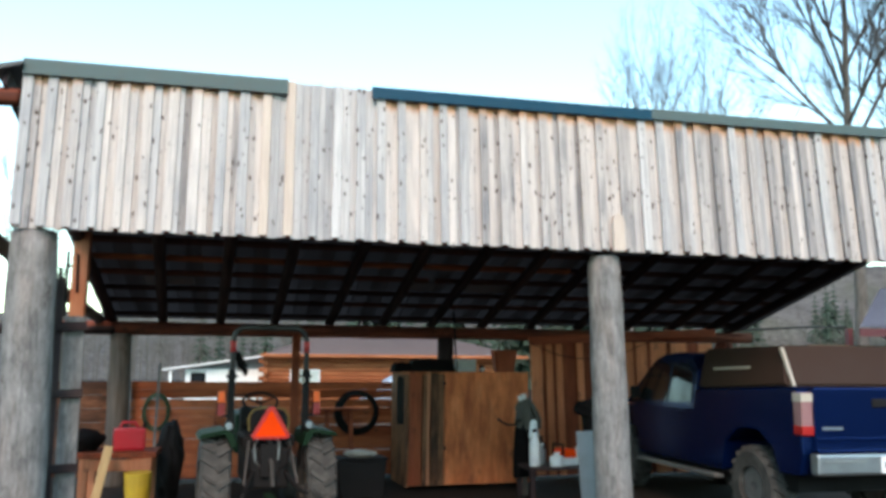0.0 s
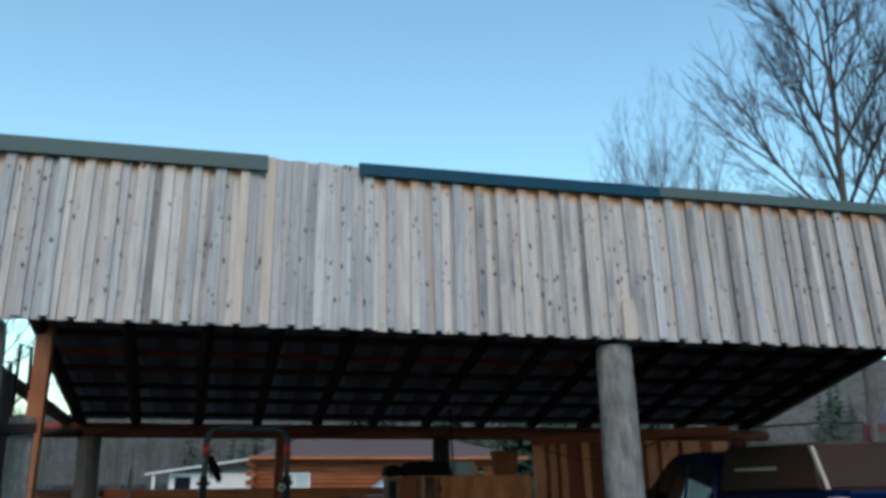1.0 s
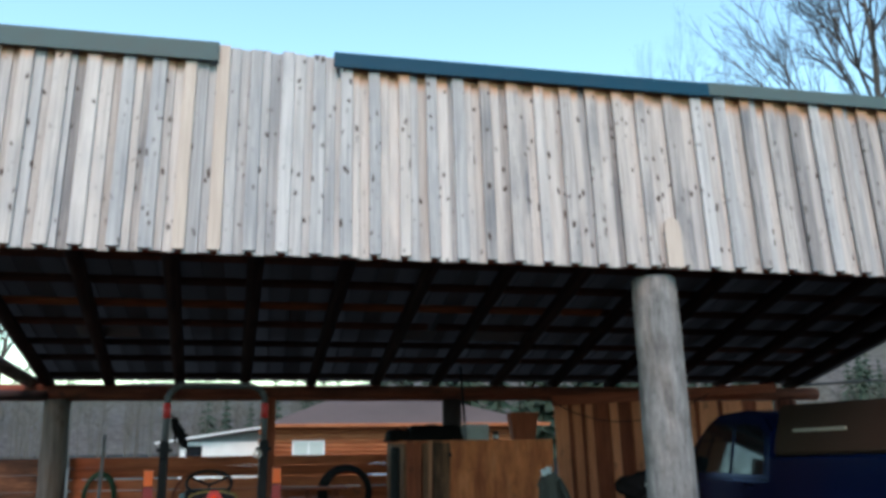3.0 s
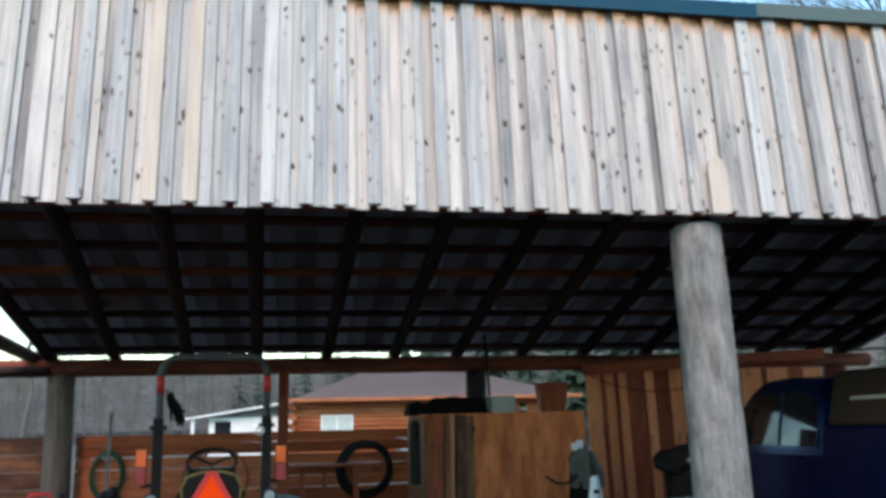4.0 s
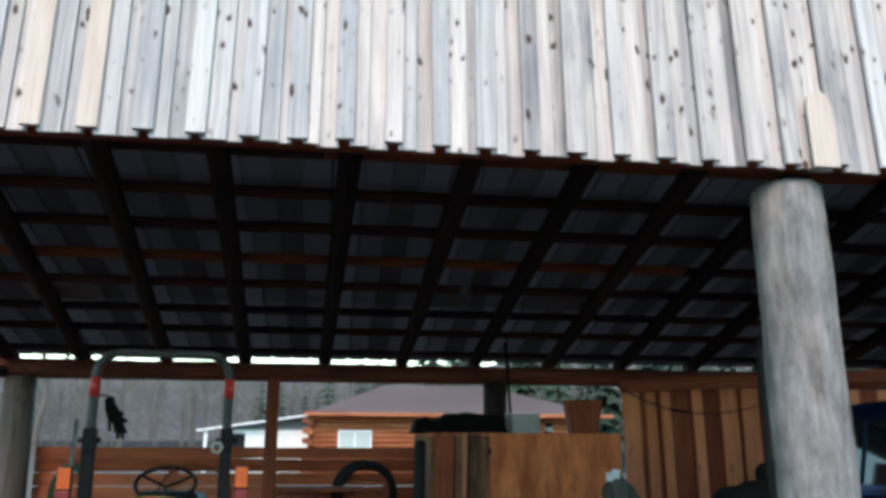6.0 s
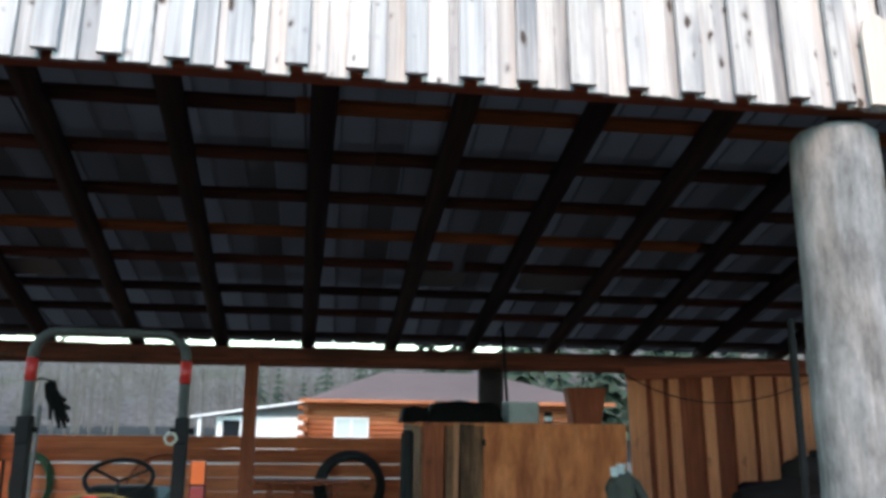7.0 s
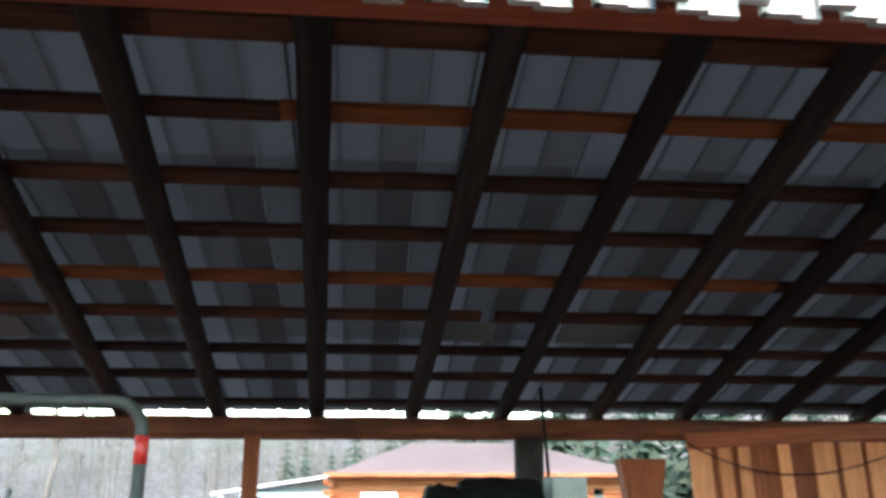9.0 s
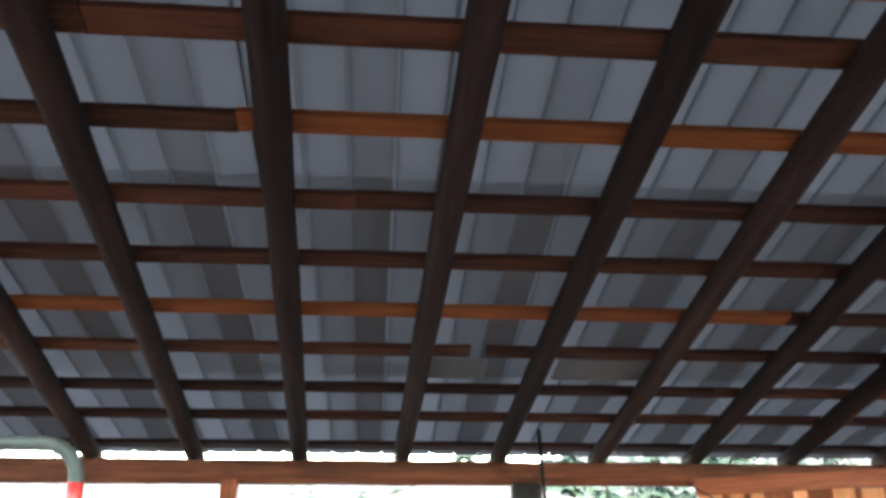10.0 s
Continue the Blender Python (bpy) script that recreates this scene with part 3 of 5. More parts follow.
cap(4.196, 8.36, 0.10, CAP_GREY, "dull grey-green metal roof cap", 0.006)
# overhanging end at the open corner
board("barge_board", (-1.33, 0.05, 3.84), (-1.33, 5.42, 2.27), (0, 0, 1), 0.16, 0.03, RAFTER, barn)
board("barge_board", (8.36, 0.05, 3.84), (8.36, 5.42, 2.27), (0, 0, 1), 0.16, 0.03, RAFTER, barn)
log("outrigger", (-1.45, 0.13, 3.70), (-1.215, 0.13, 3.70), 0.075, 0.075, LOG_BROWN, barn, "sawn brown log end", 0.08, 31, 12, 4)
part("flashing", prism([(-1.42, 3.86), (-1.2, 3.93), (-1.2, 3.96), (-1.44, 3.9)], -0.02, 0.5), FLASHING, barn)

# weathered plank and rails between the posts on the open side
panel = thing("plank_screen", "grey weathered plank screen with knot holes beside post", "screen", (-0.93, 0.62, 0))
part("strap", tube([(-0.12, 0, 2.1), (-0.13, 0, 2.42), (-0.02, 0, 2.40), (0.0, 0, 2.1)], 0.016, 8), BLACK, panel)
part("strap", tube([(0.02, 0.05, 2.0), (0.02, 0.05, 2.55), (0.1, 0.05, 2.52), (0.11, 0.05, 2.2)], 0.013, 8), BLACK, panel)
for i in range(2):
    board("plank", (-0.05 + 0.17 * i, 0.03 * i, 0.0), (-0.06 + 0.17 * i, 0.03 * i, 2.0 + 0.32 * (1 - i)), (1, 0, 0), 0.16, 0.03, LOG_GREY if i else RAFTER, panel)
for z in (0.75, 1.35, 1.9):
    board("rail", (-0.22, -0.035, z), (0.22, -0.035, z + 0.02), (0, 0, 1), 0.07, 0.03, RAFTER, panel)

# ---- fence at the back ----
fence = thing("board_fence", "red-brown horizontal board fence with narrow gaps", "fence", (0, 5.5, 0))
z, rows_f = 0.03, []
heights = [0.18, 0.18, 0.18, 0.18, 0.12, 0.128, 0.126, 0.13, 0.11]
for i, h in enumerate(heights):
    gap = rnd.uniform(0.008, 0.013) if i in (5, 6, 7) else 0.003
    for a, b in ((-0.98, 1.28), (1.282, 3.0)):
        board("fence_board", (a, 0, z + h / 2), (b, rnd.uniform(-0.004, 0.004), z + h / 2 + rnd.uniform(-0.008, 0.008)), (0, 0, 1), h - gap, 0.024, CEDAR, fence, bow=rnd.uniform(-0.007, 0.007))
    z += h
for x in (-0.9, 0.3, 2.4):
    board("fence_post", (x, 0.06, 0), (x, 0.06, 1.33), (1, 0, 0), 0.09, 0.09, CEDAR, fence)
fence2 = thing("dark_board_fence", "dark brown board fence beyond the corner post", "fence", (0, 5.75, 0))
z = 0.03
for i in range(7):
    board("fence_board", (-5.2, 0, z + 0.095), (-1.3, 0, z + 0.095), (0, 0, 1), 0.184, 0.024, SLAB, fence2)
    z += 0.19
for x in (-5.1, -3.2, -1.35):
    board("fence_post", (x, 0.06, 0), (x, 0.06, 1.33), (1, 0, 0), 0.09, 0.09, CEDAR, fence2)

# ---- upright plank wall ----
wall = thing("plank_wall", "upright mixed light and dark plank wall", "wall", (0, 5.04, 0))
marks = [4.72, 4.90, 4.955, 5.07, 5.12, 5.225, 5.455, 5.565, 5.755, 5.94, 5.985, 6.17, 6.215, 6.39, 6.435, 6.62, 6.68, 6.95, 7.02, 7.3, 7.5, 7.75]
for i, (a, b) in enumerate(zip(marks, marks[1:])):
    dark = i % 2
    slant = 0.04
    board("plank", ((a + b) / 2 + slant, 0.024 if dark else 0, 0.02), ((a + b) / 2 - slant * 0.4, 0.024 if dark else 0, 1.99), (1, 0, 0), b - a + (0.03 if dark else -0.004), 0.022, PLANK_DARK if dark else PLANK_LIGHT, wall)
board("top_board", (4.68, -0.028, 1.985), (7.78, -0.028, 2.16), (0, 0, 1), 0.125, 0.03, HEADER, wall)

cable = bmesh.new()
pts = []
for i in range(25):
    k = i / 24
    pts.append((4.6 + 2.2 * k, 4.99, 2.02 - 0.36 * 4 * k * (1 - k) * (1.0 - 0.25 * k) + 0.06 * k))
tagged(part("cable", tube(pts, 0.006, 6, cable), BLACK), "thin black cable sagging across the plank wall", "cable")

# ---- tractor, seen from behind ----
def ring(r_out, r_in, width, segs=28, bm=None, x=0.0):
    """A tyre or rim round the x axis."""
    bm = bm or bmesh.new()
    prof = [(-width / 2, r_in), (-width / 2, r_out - 0.04), (-width / 2 + 0.03, r_out), (width / 2 - 0.03, r_out), (width / 2, r_out - 0.04), (width / 2, r_in)]
    rows = []
    for i in range(segs):
        a = 2 * math.pi * i / segs
        rows.append([bm.verts.new((x + px, math.cos(a) * r, math.sin(a) * r)) for px, r in prof])
    for i in range(segs):
        lo, hi = rows[i], rows[(i + 1) % segs]
        for j in range(len(prof)):
            bm.faces.new((lo[j], lo[(j + 1) % len(prof)], hi[(j + 1) % len(prof)], hi[j]))
    bmesh.ops.recalc_face_normals(bm, faces=bm.faces[:])
    return bm


def tread(tyre, r_out, width, count):
    """Slanted tread lugs round a tyre, all on one mesh."""
    me = None
    for i in range(count):
        for s in (-1, 1):
            if me is None:
                bm = box(-width * 0.25, width * 0.25, -0.0175, 0.0175, -0.02, 0.02)
                lug = part("lug", bm, RUBBER, tyre)
                me = lug.data
            else:
                lug = new("lug", me)
                lug.parent = tyre
            lug.matrix_basis = pose(0, 0, 0, 360 * i / count + (6 if s > 0 else 0)) @ pose(s * width * 0.24, 0, r_out + 0.008, 0, 0, 35 * s)


tractor = thing("tractor", "small green tractor with roll bar and orange triangle", "tractor", (0.82, 2.1, 0), 6)
for s in (-1, 1):
    tyre = part("rear_tyre", ring(0.44, 0.22, 0.29), RUBBER, tractor, "dusty rear tyre", at=pose(s * 0.52, 0, 0.44))
    tread(tyre, 0.44, 0.29, 18)
    rim = ring(0.225, 0.05, 0.16)
    part("rim", rim, YELLOW, tyre)
    front = part("front_tyre", ring(0.27, 0.14, 0.18), RUBBER, tractor, at=pose(s * 0.45, 1.45, 0.27))
    part("rim", ring(0.145, 0.03, 0.1), YELLOW, front)
    fender = [(s * 0.33, 0.80), (s * 0.36, 0.93), (s * 0.44, 0.965), (s * 0.66, 0.93), (s * 0.69, 0.88), (s * 0.66, 0.89), (s * 0.44, 0.93), (s * 0.375, 0.80)]
    part("fender", prism(fender, -0.28, 0.42), GREEN, tractor, "dark green fender")
    lamp = part("tail_light", box(s * 0.48 - 0.038, s * 0.48 + 0.038, -0.14, -0.08, 1.10, 1.345, 0.008), BLACK, tractor)
    part("amber_lens", box(s * 0.48 - 0.035, s * 0.48 + 0.035, -0.152, -0.138, 1.225, 1.342, 0.004), AMBER, lamp, "orange turn-signal lens")
    part("red_lens", box(s * 0.48 - 0.035, s * 0.48 + 0.035, -0.15, -0.138, 1.10, 1.215, 0.004), RED_LENS, lamp, "red tail-light lens")
    part("lamp_arm", box(min(s * 0.4, s * 0.48), max(s * 0.4, s * 0.48), -0.1, -0.075, 1.08, 1.11), BLACK, lamp)
    work = part("work_light", lump(s * 0.40, -0.16, 1.0, 0.055, 0.05, 0.055, 0.05, 3, 2), BLACK, tractor, smooth=True)
    part("lens", shaft((s * 0.40, -0.215, 1.0), (s * 0.40, -0.20, 1.0), 0.035, 0.04, 14), CHROME, work)
# roll bar
arch = [(-0.38, -0.05, 0.75), (-0.38, -0.05, 1.3), (-0.378, -0.05, 1.84)]
for i in range(1, 7):
    a = math.pi / 2 * i / 6
    arch.append((-0.378 + 0.13 * (1 - math.cos(a)), -0.05, 1.86 + 0.13 * math.sin(a)))
arch += [(-x, y, z) for x, y, z in arch[::-1]]
rops = part("roll_bar", tube(arch, 0.027, 12), ROPS_GREY, tractor, "dark grey folding roll bar", smooth=True)
for s in (-1, 1):
    part("red_band", shaft((s * 0.3785, -0.05, 1.735), (s * 0.3785, -0.05, 1.85), 0.0295, 0.0295, 14), RED, rops, "red reflective band", smooth=True)
    hinge = box(s * 0.38 - 0.035, s * 0.38 + 0.035, -0.1, 0.0, 1.42, 1.56, 0.012)
    shaft((s * 0.38 - 0.06, -0.05, 1.49), (s * 0.38 + 0.06, -0.05, 1.49), 0.015, 0.015, 8, bm=hinge)
    part("hinge", hinge, BLACK, rops, "black roll-bar hinge")
    part("lower_upright", box(s * 0.38 - 0.034, s * 0.38 + 0.034, -0.09, -0.01, 0.55, 1.43, 0.01), BLACK, rops)
part("hinge_pin", tube([(0.33 + 0.03 * math.cos(a), -0.1, 1.45 + 0.03 * math.sin(a)) for a in (0, 1, 2, 3, 4, 5)], 0.008, 6, closed=True), CREAM, rops)
# body
part("transmission", box(-0.2, 0.2, -0.25, 0.9, 0.38, 0.78, 0.03), BLACK, tractor)
part("seat_pan", box(-0.26, 0.26, -0.2, 0.5, 0.78, 0.9, 0.03), BLACK, tractor)
seat = part("seat", lump(0, 0.12, 0.99, 0.25, 0.25, 0.10, 0.06, 5), CLOTH_BLACK, tractor, "black tractor seat", smooth=True)
back = prism([(-0.19, 0.92), (0.19, 0.92), (0.20, 1.07), (0.16, 1.14), (0.07, 1.165), (-0.07, 1.165), (-0.16, 1.14), (-0.20, 1.07)], -0.13, -0.05, bevel=0.018)
sb = part("seat_back", back, BLACK, seat, "black seat back with worn yellow edge")
part("piping", tube([(-0.195, -0.132, 0.94), (-0.205, -0.132, 1.07), (-0.165, -0.132, 1.15), (-0.07, -0.132, 1.175), (0.07, -0.132, 1.175), (0.165, -0.132, 1.15), (0.205, -0.132, 1.07), (0.195, -0.132, 0.94)], 0.007, 8), YELLOW_WORN, seat, "yellow edge of the seat back")
part("bonnet", box(-0.24, 0.24, 0.95, 1.85, 0.6, 1.06, 0.06), GREEN, tractor, "green bonnet")
part("dashboard", box(-0.2, 0.2, 0.78, 0.97, 0.7, 1.14, 0.04), BLACK, tractor)
wheel = tube([(0.19 * math.cos(a), 0.19 * math.sin(a) * 0.8, 0.19 * math.sin(a) * 0.5) for a in [i * math.pi / 12 for i in range(24)]], 0.014, 8, closed=True)
for a in (0.5, 2.6, 4.7):
    shaft((0, 0, -0.02), (0.19 * math.cos(a), 0.152 * math.sin(a), 0.095 * math.sin(a)), 0.01, 0.01, 6, bm=wheel)
part("steering_wheel", wheel, BLACK, tractor, at=pose(0, 0.66, 1.2))
for s in (-1, 1):
    part("lift_arm", tube([(s * 0.16, -0.25, 0.55), (s * 0.25, -0.5, 0.42), (s * 0.3, -0.75, 0.4)], 0.022, 8), BLACK, tractor)
    part("lift_rod", tube([(s * 0.2, -0.2, 0.85), (s * 0.26, -0.45, 0.45)], 0.014, 8), ROPS_GREY, tractor)
part("top_link", tube([(0, -0.24, 0.72), (0.02, -0.34, 0.62), (0.03, -0.36, 0.42)], 0.02, 8), ROPS_GREY, tractor)
part("hitch_plate", box(-0.09, 0.09, -0.3, -0.24, 0.5, 0.82, 0.01), BLACK, tractor)
part("drawbar", box(-0.04, 0.04, -0.62, -0.2, 0.3, 0.34, 0.006), GREEN, tractor)
for x, z in ((-0.12, 0.86), (0.07, 0.88), (0.15, 0.84)):
    part("hydraulic_hose", tube([(x, -0.22, z), (x * 1.3, -0.3, z - 0.05), (x * 1.2, -0.3, z - 0.2), (x * 0.5, -0.24, z - 0.3)], 0.011, 6), STEEL if x < 0.1 else BLACK, tractor)
tri_o = [(-0.195, 0.905), (-0.17, 0.875), (0.17, 0.875), (0.195, 0.905), (0.03, 1.19), (-0.03, 1.19)]
smv = part("triangle_sign", prism([(x * 0.98, z) for x, z in tri_o], -0.312, -0.305), RED, tractor, "slow-vehicle triangle with dark red border")
tri_i = [(-0.155, 0.9), (0.155, 0.9), (0.0, 1.165)]
part("orange_face", prism(tri_i, -0.3165, -0.3125), ORANGE, smv, "fluorescent orange triangle")
part("sign_bracket", box(-0.02, 0.02, -0.305, -0.2, 0.8, 0.95), BLACK, smv)

# black work gloves hung on the roll bar
gloves = thing("work_gloves", "pair of black work gloves hanging on the tractor roll bar", "gloves", (0.50, 2.19, 1.66))
part("hanging_strap", tube([(-0.06, -0.14, 0.06), (-0.035, -0.08, 0.09), (0.0, 0.0, 0.08), (0.02, -0.01, 0.05)], 0.006, 6), CLOTH_BLACK, gloves)
palm_line = [(-0.035, 0.06), (0.035, 0.065), (0.04, -0.03), (0.085, -0.08), (0.075, -0.1), (0.04, -0.085), (0.05, -0.17), (0.03, -0.185), (0.018, -0.11), (0.012, -0.21), (-0.008, -0.21), (-0.01, -0.11), (-0.03, -0.2), (-0.048, -0.19), (-0.035, -0.1), (-0.045, -0.03)]
part("glove", prism(palm_line, -0.012, 0.016, bevel=0.006), CLOTH_BLACK, gloves, at=pose(0, 0, 0.03, 4, -14, 10) @ Matrix.Scale(0.78, 4))
part("glove", prism([(x * 0.9, z * 0.95) for x, z in palm_line], -0.012, 0.014, bevel=0.006), CLOTH_BLACK, gloves, at=pose(0.04, -0.035, -0.02, -6, -20, 40) @ Matrix.Scale(0.78, 4))

# ---- plywood cabinet with slab side, and what stands on it ----
cab = thing("plywood_cabinet", "tall cabinet of orange plywood and bark-edged slabs", "cabinet", (3.5, 4.17, 0), 3)
part("door_panel", box(-0.32, 0.88, -0.03, 0.0, 0.05, 1.53, 0.004), PLY, cab, "orange plywood door")
part("side_panel", box(0.86, 0.885, 0.0, 0.95, 0.02, 1.52), PLANK_DARK, cab)
part("side_panel", box(-0.83, -0.80, 0.0, 0.95, 0.02, 1.50), SLAB, cab)
part("top_panel", box(-0.83, 0.885, 0.0, 0.97, 1.50, 1.525), PLY, cab)
part("back_panel", box(-0.8, 0.86, 0.94, 0.96, 0.02, 1.5), PLANK_DARK, cab)
x = -0.82
for i, w in enumerate((0.08, 0.1, 0.07, 0.045, 0.12, 0.08)):
    board("slab", (x + w / 2, -0.015, 0.05), (x + w / 2 + 0.01, -0.015, 1.53 - 0.012 * (i % 3)), (1, 0, 0), w - 0.004, 0.03, (PLANK_DARK, CEDAR, SLAB, TIMBER, SLAB, SLAB)[i], cab, bow=0.01 * (-1) ** i)
    x += w
for z in (0.5, 1.35):
    part("hinge", box(-0.335, -0.305, -0.037, -0.031, z, z + 0.05), BLACK, cab)
bag = bmesh.new()
for x0, x1, z1 in ((2.55, 2.80, 0.115), (2.76, 3.42, 0.165)):
    own = bmesh.new()
    bmesh.ops.create_grid(own, x_segments=12, y_segments=8, size=0.5)
    for v in own.verts:
        u, w = v.co.x + 0.5, v.co.y + 0.5
        edge = min(1.0, 9 * min(u, 1 - u, w, 1 - w)) ** 0.5
        v.co = Vector((x0 + (x1 - x0) * u, 4.4 + 0.5 * w, 1.527 + edge * (z1 + 0.025 * noise.noise(Vector((u * 5, w * 4, x0)))) ))
    bmesh.ops.solidify(own, geom=own.faces[:], thickness=0.01)
    join(bag, own)
tagged(part("folded_tarp", bag, CLOTH_BLACK, smooth=True), "black folded tarp lying on the cabinet", "tarp")
blk = box(-0.14, 0.14, -0.09, 0.09, 0, 0.18, 0.008)
tagged(part("pale_block", blk, CONCRETE, at=pose(3.62, 4.75, 1.527, 0, 0, 8)), "pale grey block on top of the cabinet", "block")
tin = shaft((0, 0, 0), (0, 0, 0.1), 0.035, 0.035, 16)
tt = part("small_tin", tin, BLACK, at=pose(3.83, 4.6, 1.525), smooth=False)
tagged(tt, "small black tin with pale label on cabinet", "tin")
part("tin_label", shaft((0, 0, 0.02), (0, 0, 0.055), 0.0365, 0.0365, 16, cap=False), WHITE, tt)
planter = thing("wooden_planter", "brown tapered wooden box on top of the cabinet", "planter", (4.22, 4.8, 1.525), -6)
for y in (-0.1, 0.1):
    part("side_board", prism([(-0.125, 0.0), (0.125, 0.0), (0.175, 0.315), (-0.175, 0.315)], y - 0.01, y + 0.01, bevel=0.003), PLANK_DARK, planter)
for s in (-1, 1):
    part("end_board", prism([(s * 0.108, 0.0), (s * 0.124, 0.0), (s * 0.172, 0.31), (s * 0.156, 0.31)], -0.088, 0.088), PLANK_DARK, planter)
part("base_board", box(-0.105, 0.105, -0.085, 0.085, 0.0, 0.02), PLANK_DARK, planter)
tagged(part("iron_bar", shaft((3.56, 4.98, 1.525), (3.52, 5.04, 2.4), 0.014, 0.014, 8), BLACK), "leaning dark steel bar beside the post", "bar")
sk = box(0, 0.1, -0.02, 0.0, 0.9, 1.45, 0.005)
shaft((0.05, -0.03, 0.85), (0.05, -0.03, 1.47), 0.05, 0.035, 10, 4, 0.25, bm=sk)
tagged(part("hanging_coat", sk, BLACK, at=pose(2.52, 4.1, 0)), "black jacket hanging on the cabinet side", "jacket")

# ---- coils hanging on the fence ----
def coil(name, x, z, r, turns, mat, label, squash=1.0, wire=0.014):
    bm = bmesh.new()
    for k in range(turns):
        rr, off = r * (1 - 0.05 * k) , rnd.uniform(-0.02, 0.02)
        pts = [(off + rr * math.cos(a) , -0.02 - 0.018 * k + 0.01 * math.sin(3 * a + k), rr * squash * math.sin(a) + off) for a in [i * math.pi / 18 for i in range(36)]]
        tube(pts, wire, 6, bm, closed=True)
    tagged(part(name, bm, mat, smooth=True, at=pose(x, 5.465, z)), label, "hose")
coil("hose_coil", 2.17, 0.93, 0.31, 5, BLACK, "coil of black hose hanging on the board fence", 1.0, 0.02)
coil("hose_coil", 0.52, 0.86, 0.35, 1, PLANK_DARK, "thin brown hoop hanging on the board fence", 1.0, 0.012)
coil("garden_hose", -0.62, 0.95, 0.17, 4, HOSE, "coiled green garden hose on the fence", 1.5, 0.012)
hook = board("garden_rake", (-0.63, 5.33, 0.0), (-0.6, 5.37, 1.62), (1, 0, 0), 0.035, 0.03, LOG_GREY, None)
tagged(hook, "grey wooden tool handle leaning on the fence", "tool")
bench = thing("trestle", "dark slatted bench standing before the fence", "bench", (1.75, 5.1, 0))
part("bench_top", box(-0.4, 0.4, -0.15, 0.15, 0.98, 1.01, 0.004), PLANK_DARK, bench)
for x in (-0.33, -0.05, 0.33):
    board("leg", (x, 0, 0), (x * 0.85, 0, 0.98), (1, 0, 0), 0.06, 0.05, PLANK_DARK, bench)

# ---- tools and clutter by the right-hand log post ----
pole = thing("iron_pole", "dark iron pole with clamp leaning behind the log post", "pole", (4.03, 1.0, 0))
part("shaft", shaft((0.03, 0, 0), (0.0, 0.02, 2.04), 0.016, 0.014, 10), BLACK, pole)
part("grip", shaft((0.01, 0.013, 1.35), (0.002, 0.02, 1.95), 0.018, 0.018, 10), BLACK, pole)
part("clamp", box(-0.03, 0.11, -0.02, 0.05, 1.2, 1.225, 0.006), STEEL, pole)
rake = thing("long_handled_tool", "long pale wooden tool handle behind the post", "tool", (4.15, 1.05, 0))
board("handle", (0.08, 0, 0.0), (0.02, 0.03, 1.86), (1, 0, 0), 0.03, 0.028, TAN, rake)
part("head", tube([(-0.01, 0.03, 1.8), (-0.03, 0.0, 1.9), (0.02, 0.02, 1.97), (0.03, 0.04, 1.88)], 0.012, 6), STEEL, rake)
tb = lump(4.34, 1.7, 1.16, 0.27, 0.22, 0.12, 0.2, 8, 4)
lump(4.44, 1.7, 1.30, 0.11, 0.11, 0.1, 0.2, 4, 3, bm=tb)
shaft((4.34, 1.7, 0.0), (4.34, 1.7, 1.12), 0.16, 0.2, 14, 6, 0.1, bm=tb)
tagged(part("covered_barbecue", tb, CLOTH_BLACK, smooth=True), "black covered round barbecue under a loose cover", "barbecue")
sheet = part("metal_sheet", box(-0.13, 0.13, -0.004, 0.004, 0, 1.0), GALV, at=pose(3.86, 0.75, 0, -6, 0, 20))
tagged(sheet, "grey metal sheet leaning by the log post", "sheet")
wb = thing("clutter_table", "low dark table covered with bottles and tools", "table", (4.42, 3.2, 0))
part("tabletop", box(-0.46, 0.5, -0.3, 0.3, 0.36, 0.40, 0.006), RAFTER, wb)
for x in (-0.42, 0.45):
    for y in (-0.25, 0.25):
        part("leg", box(x - 0.03, x + 0.03, y - 0.03, y + 0.03, 0, 0.36), RAFTER, wb)
def bottle(x, y, z, r, h, mat, cap_mat, label):
    b = bmesh.new()
    prof = [(r * 0.95, 0), (r, 0.02), (r, h * 0.62), (r * 0.75, h * 0.75), (r * 0.35, h * 0.84), (r * 0.35, h * 0.93)]
    rows = [[b.verts.new((q * math.cos(a), q * math.sin(a), w)) for a in [i * math.pi / 8 for i in range(16)]] for q, w in prof]
    for lo, hi in zip(rows, rows[1:]):
        for j in range(16):
            b.faces.new((lo[j], lo[(j + 1) % 16], hi[(j + 1) % 16], hi[j]))
    b.faces.new(rows[0][::-1])
    b.faces.new(rows[-1])
    ob = part("bottle", b, mat, smooth=True, at=pose(x, y, z))
    tagged(ob, label, "bottle")
    part("bottle_cap", shaft((0, 0, h * 0.93), (0, 0, h), r * 0.42, r * 0.42, 12), cap_mat, ob)
bottle(4.07, 3.05, 0.40, 0.065, 0.44, WHITE, BLACK, "white plastic bottle on the low table")
bottle(4.20, 3.15, 0.40, 0.05, 0.26, GALV, WHITE, "grey plastic bottle on the low table")
bottle(4.33, 2.98, 0.40, 0.085, 0.17, WHITE, WHITE, "squat white plastic jar on the low table")
bottle(4.70, 3.2, 0.40, 0.055, 0.26, WHITE, RED, "white bottle with red cap on the low table")
bottle(4.27, 3.38, 0.40, 0.06, 0.33, BLACK, BLACK, "black plastic bottle on the low table")
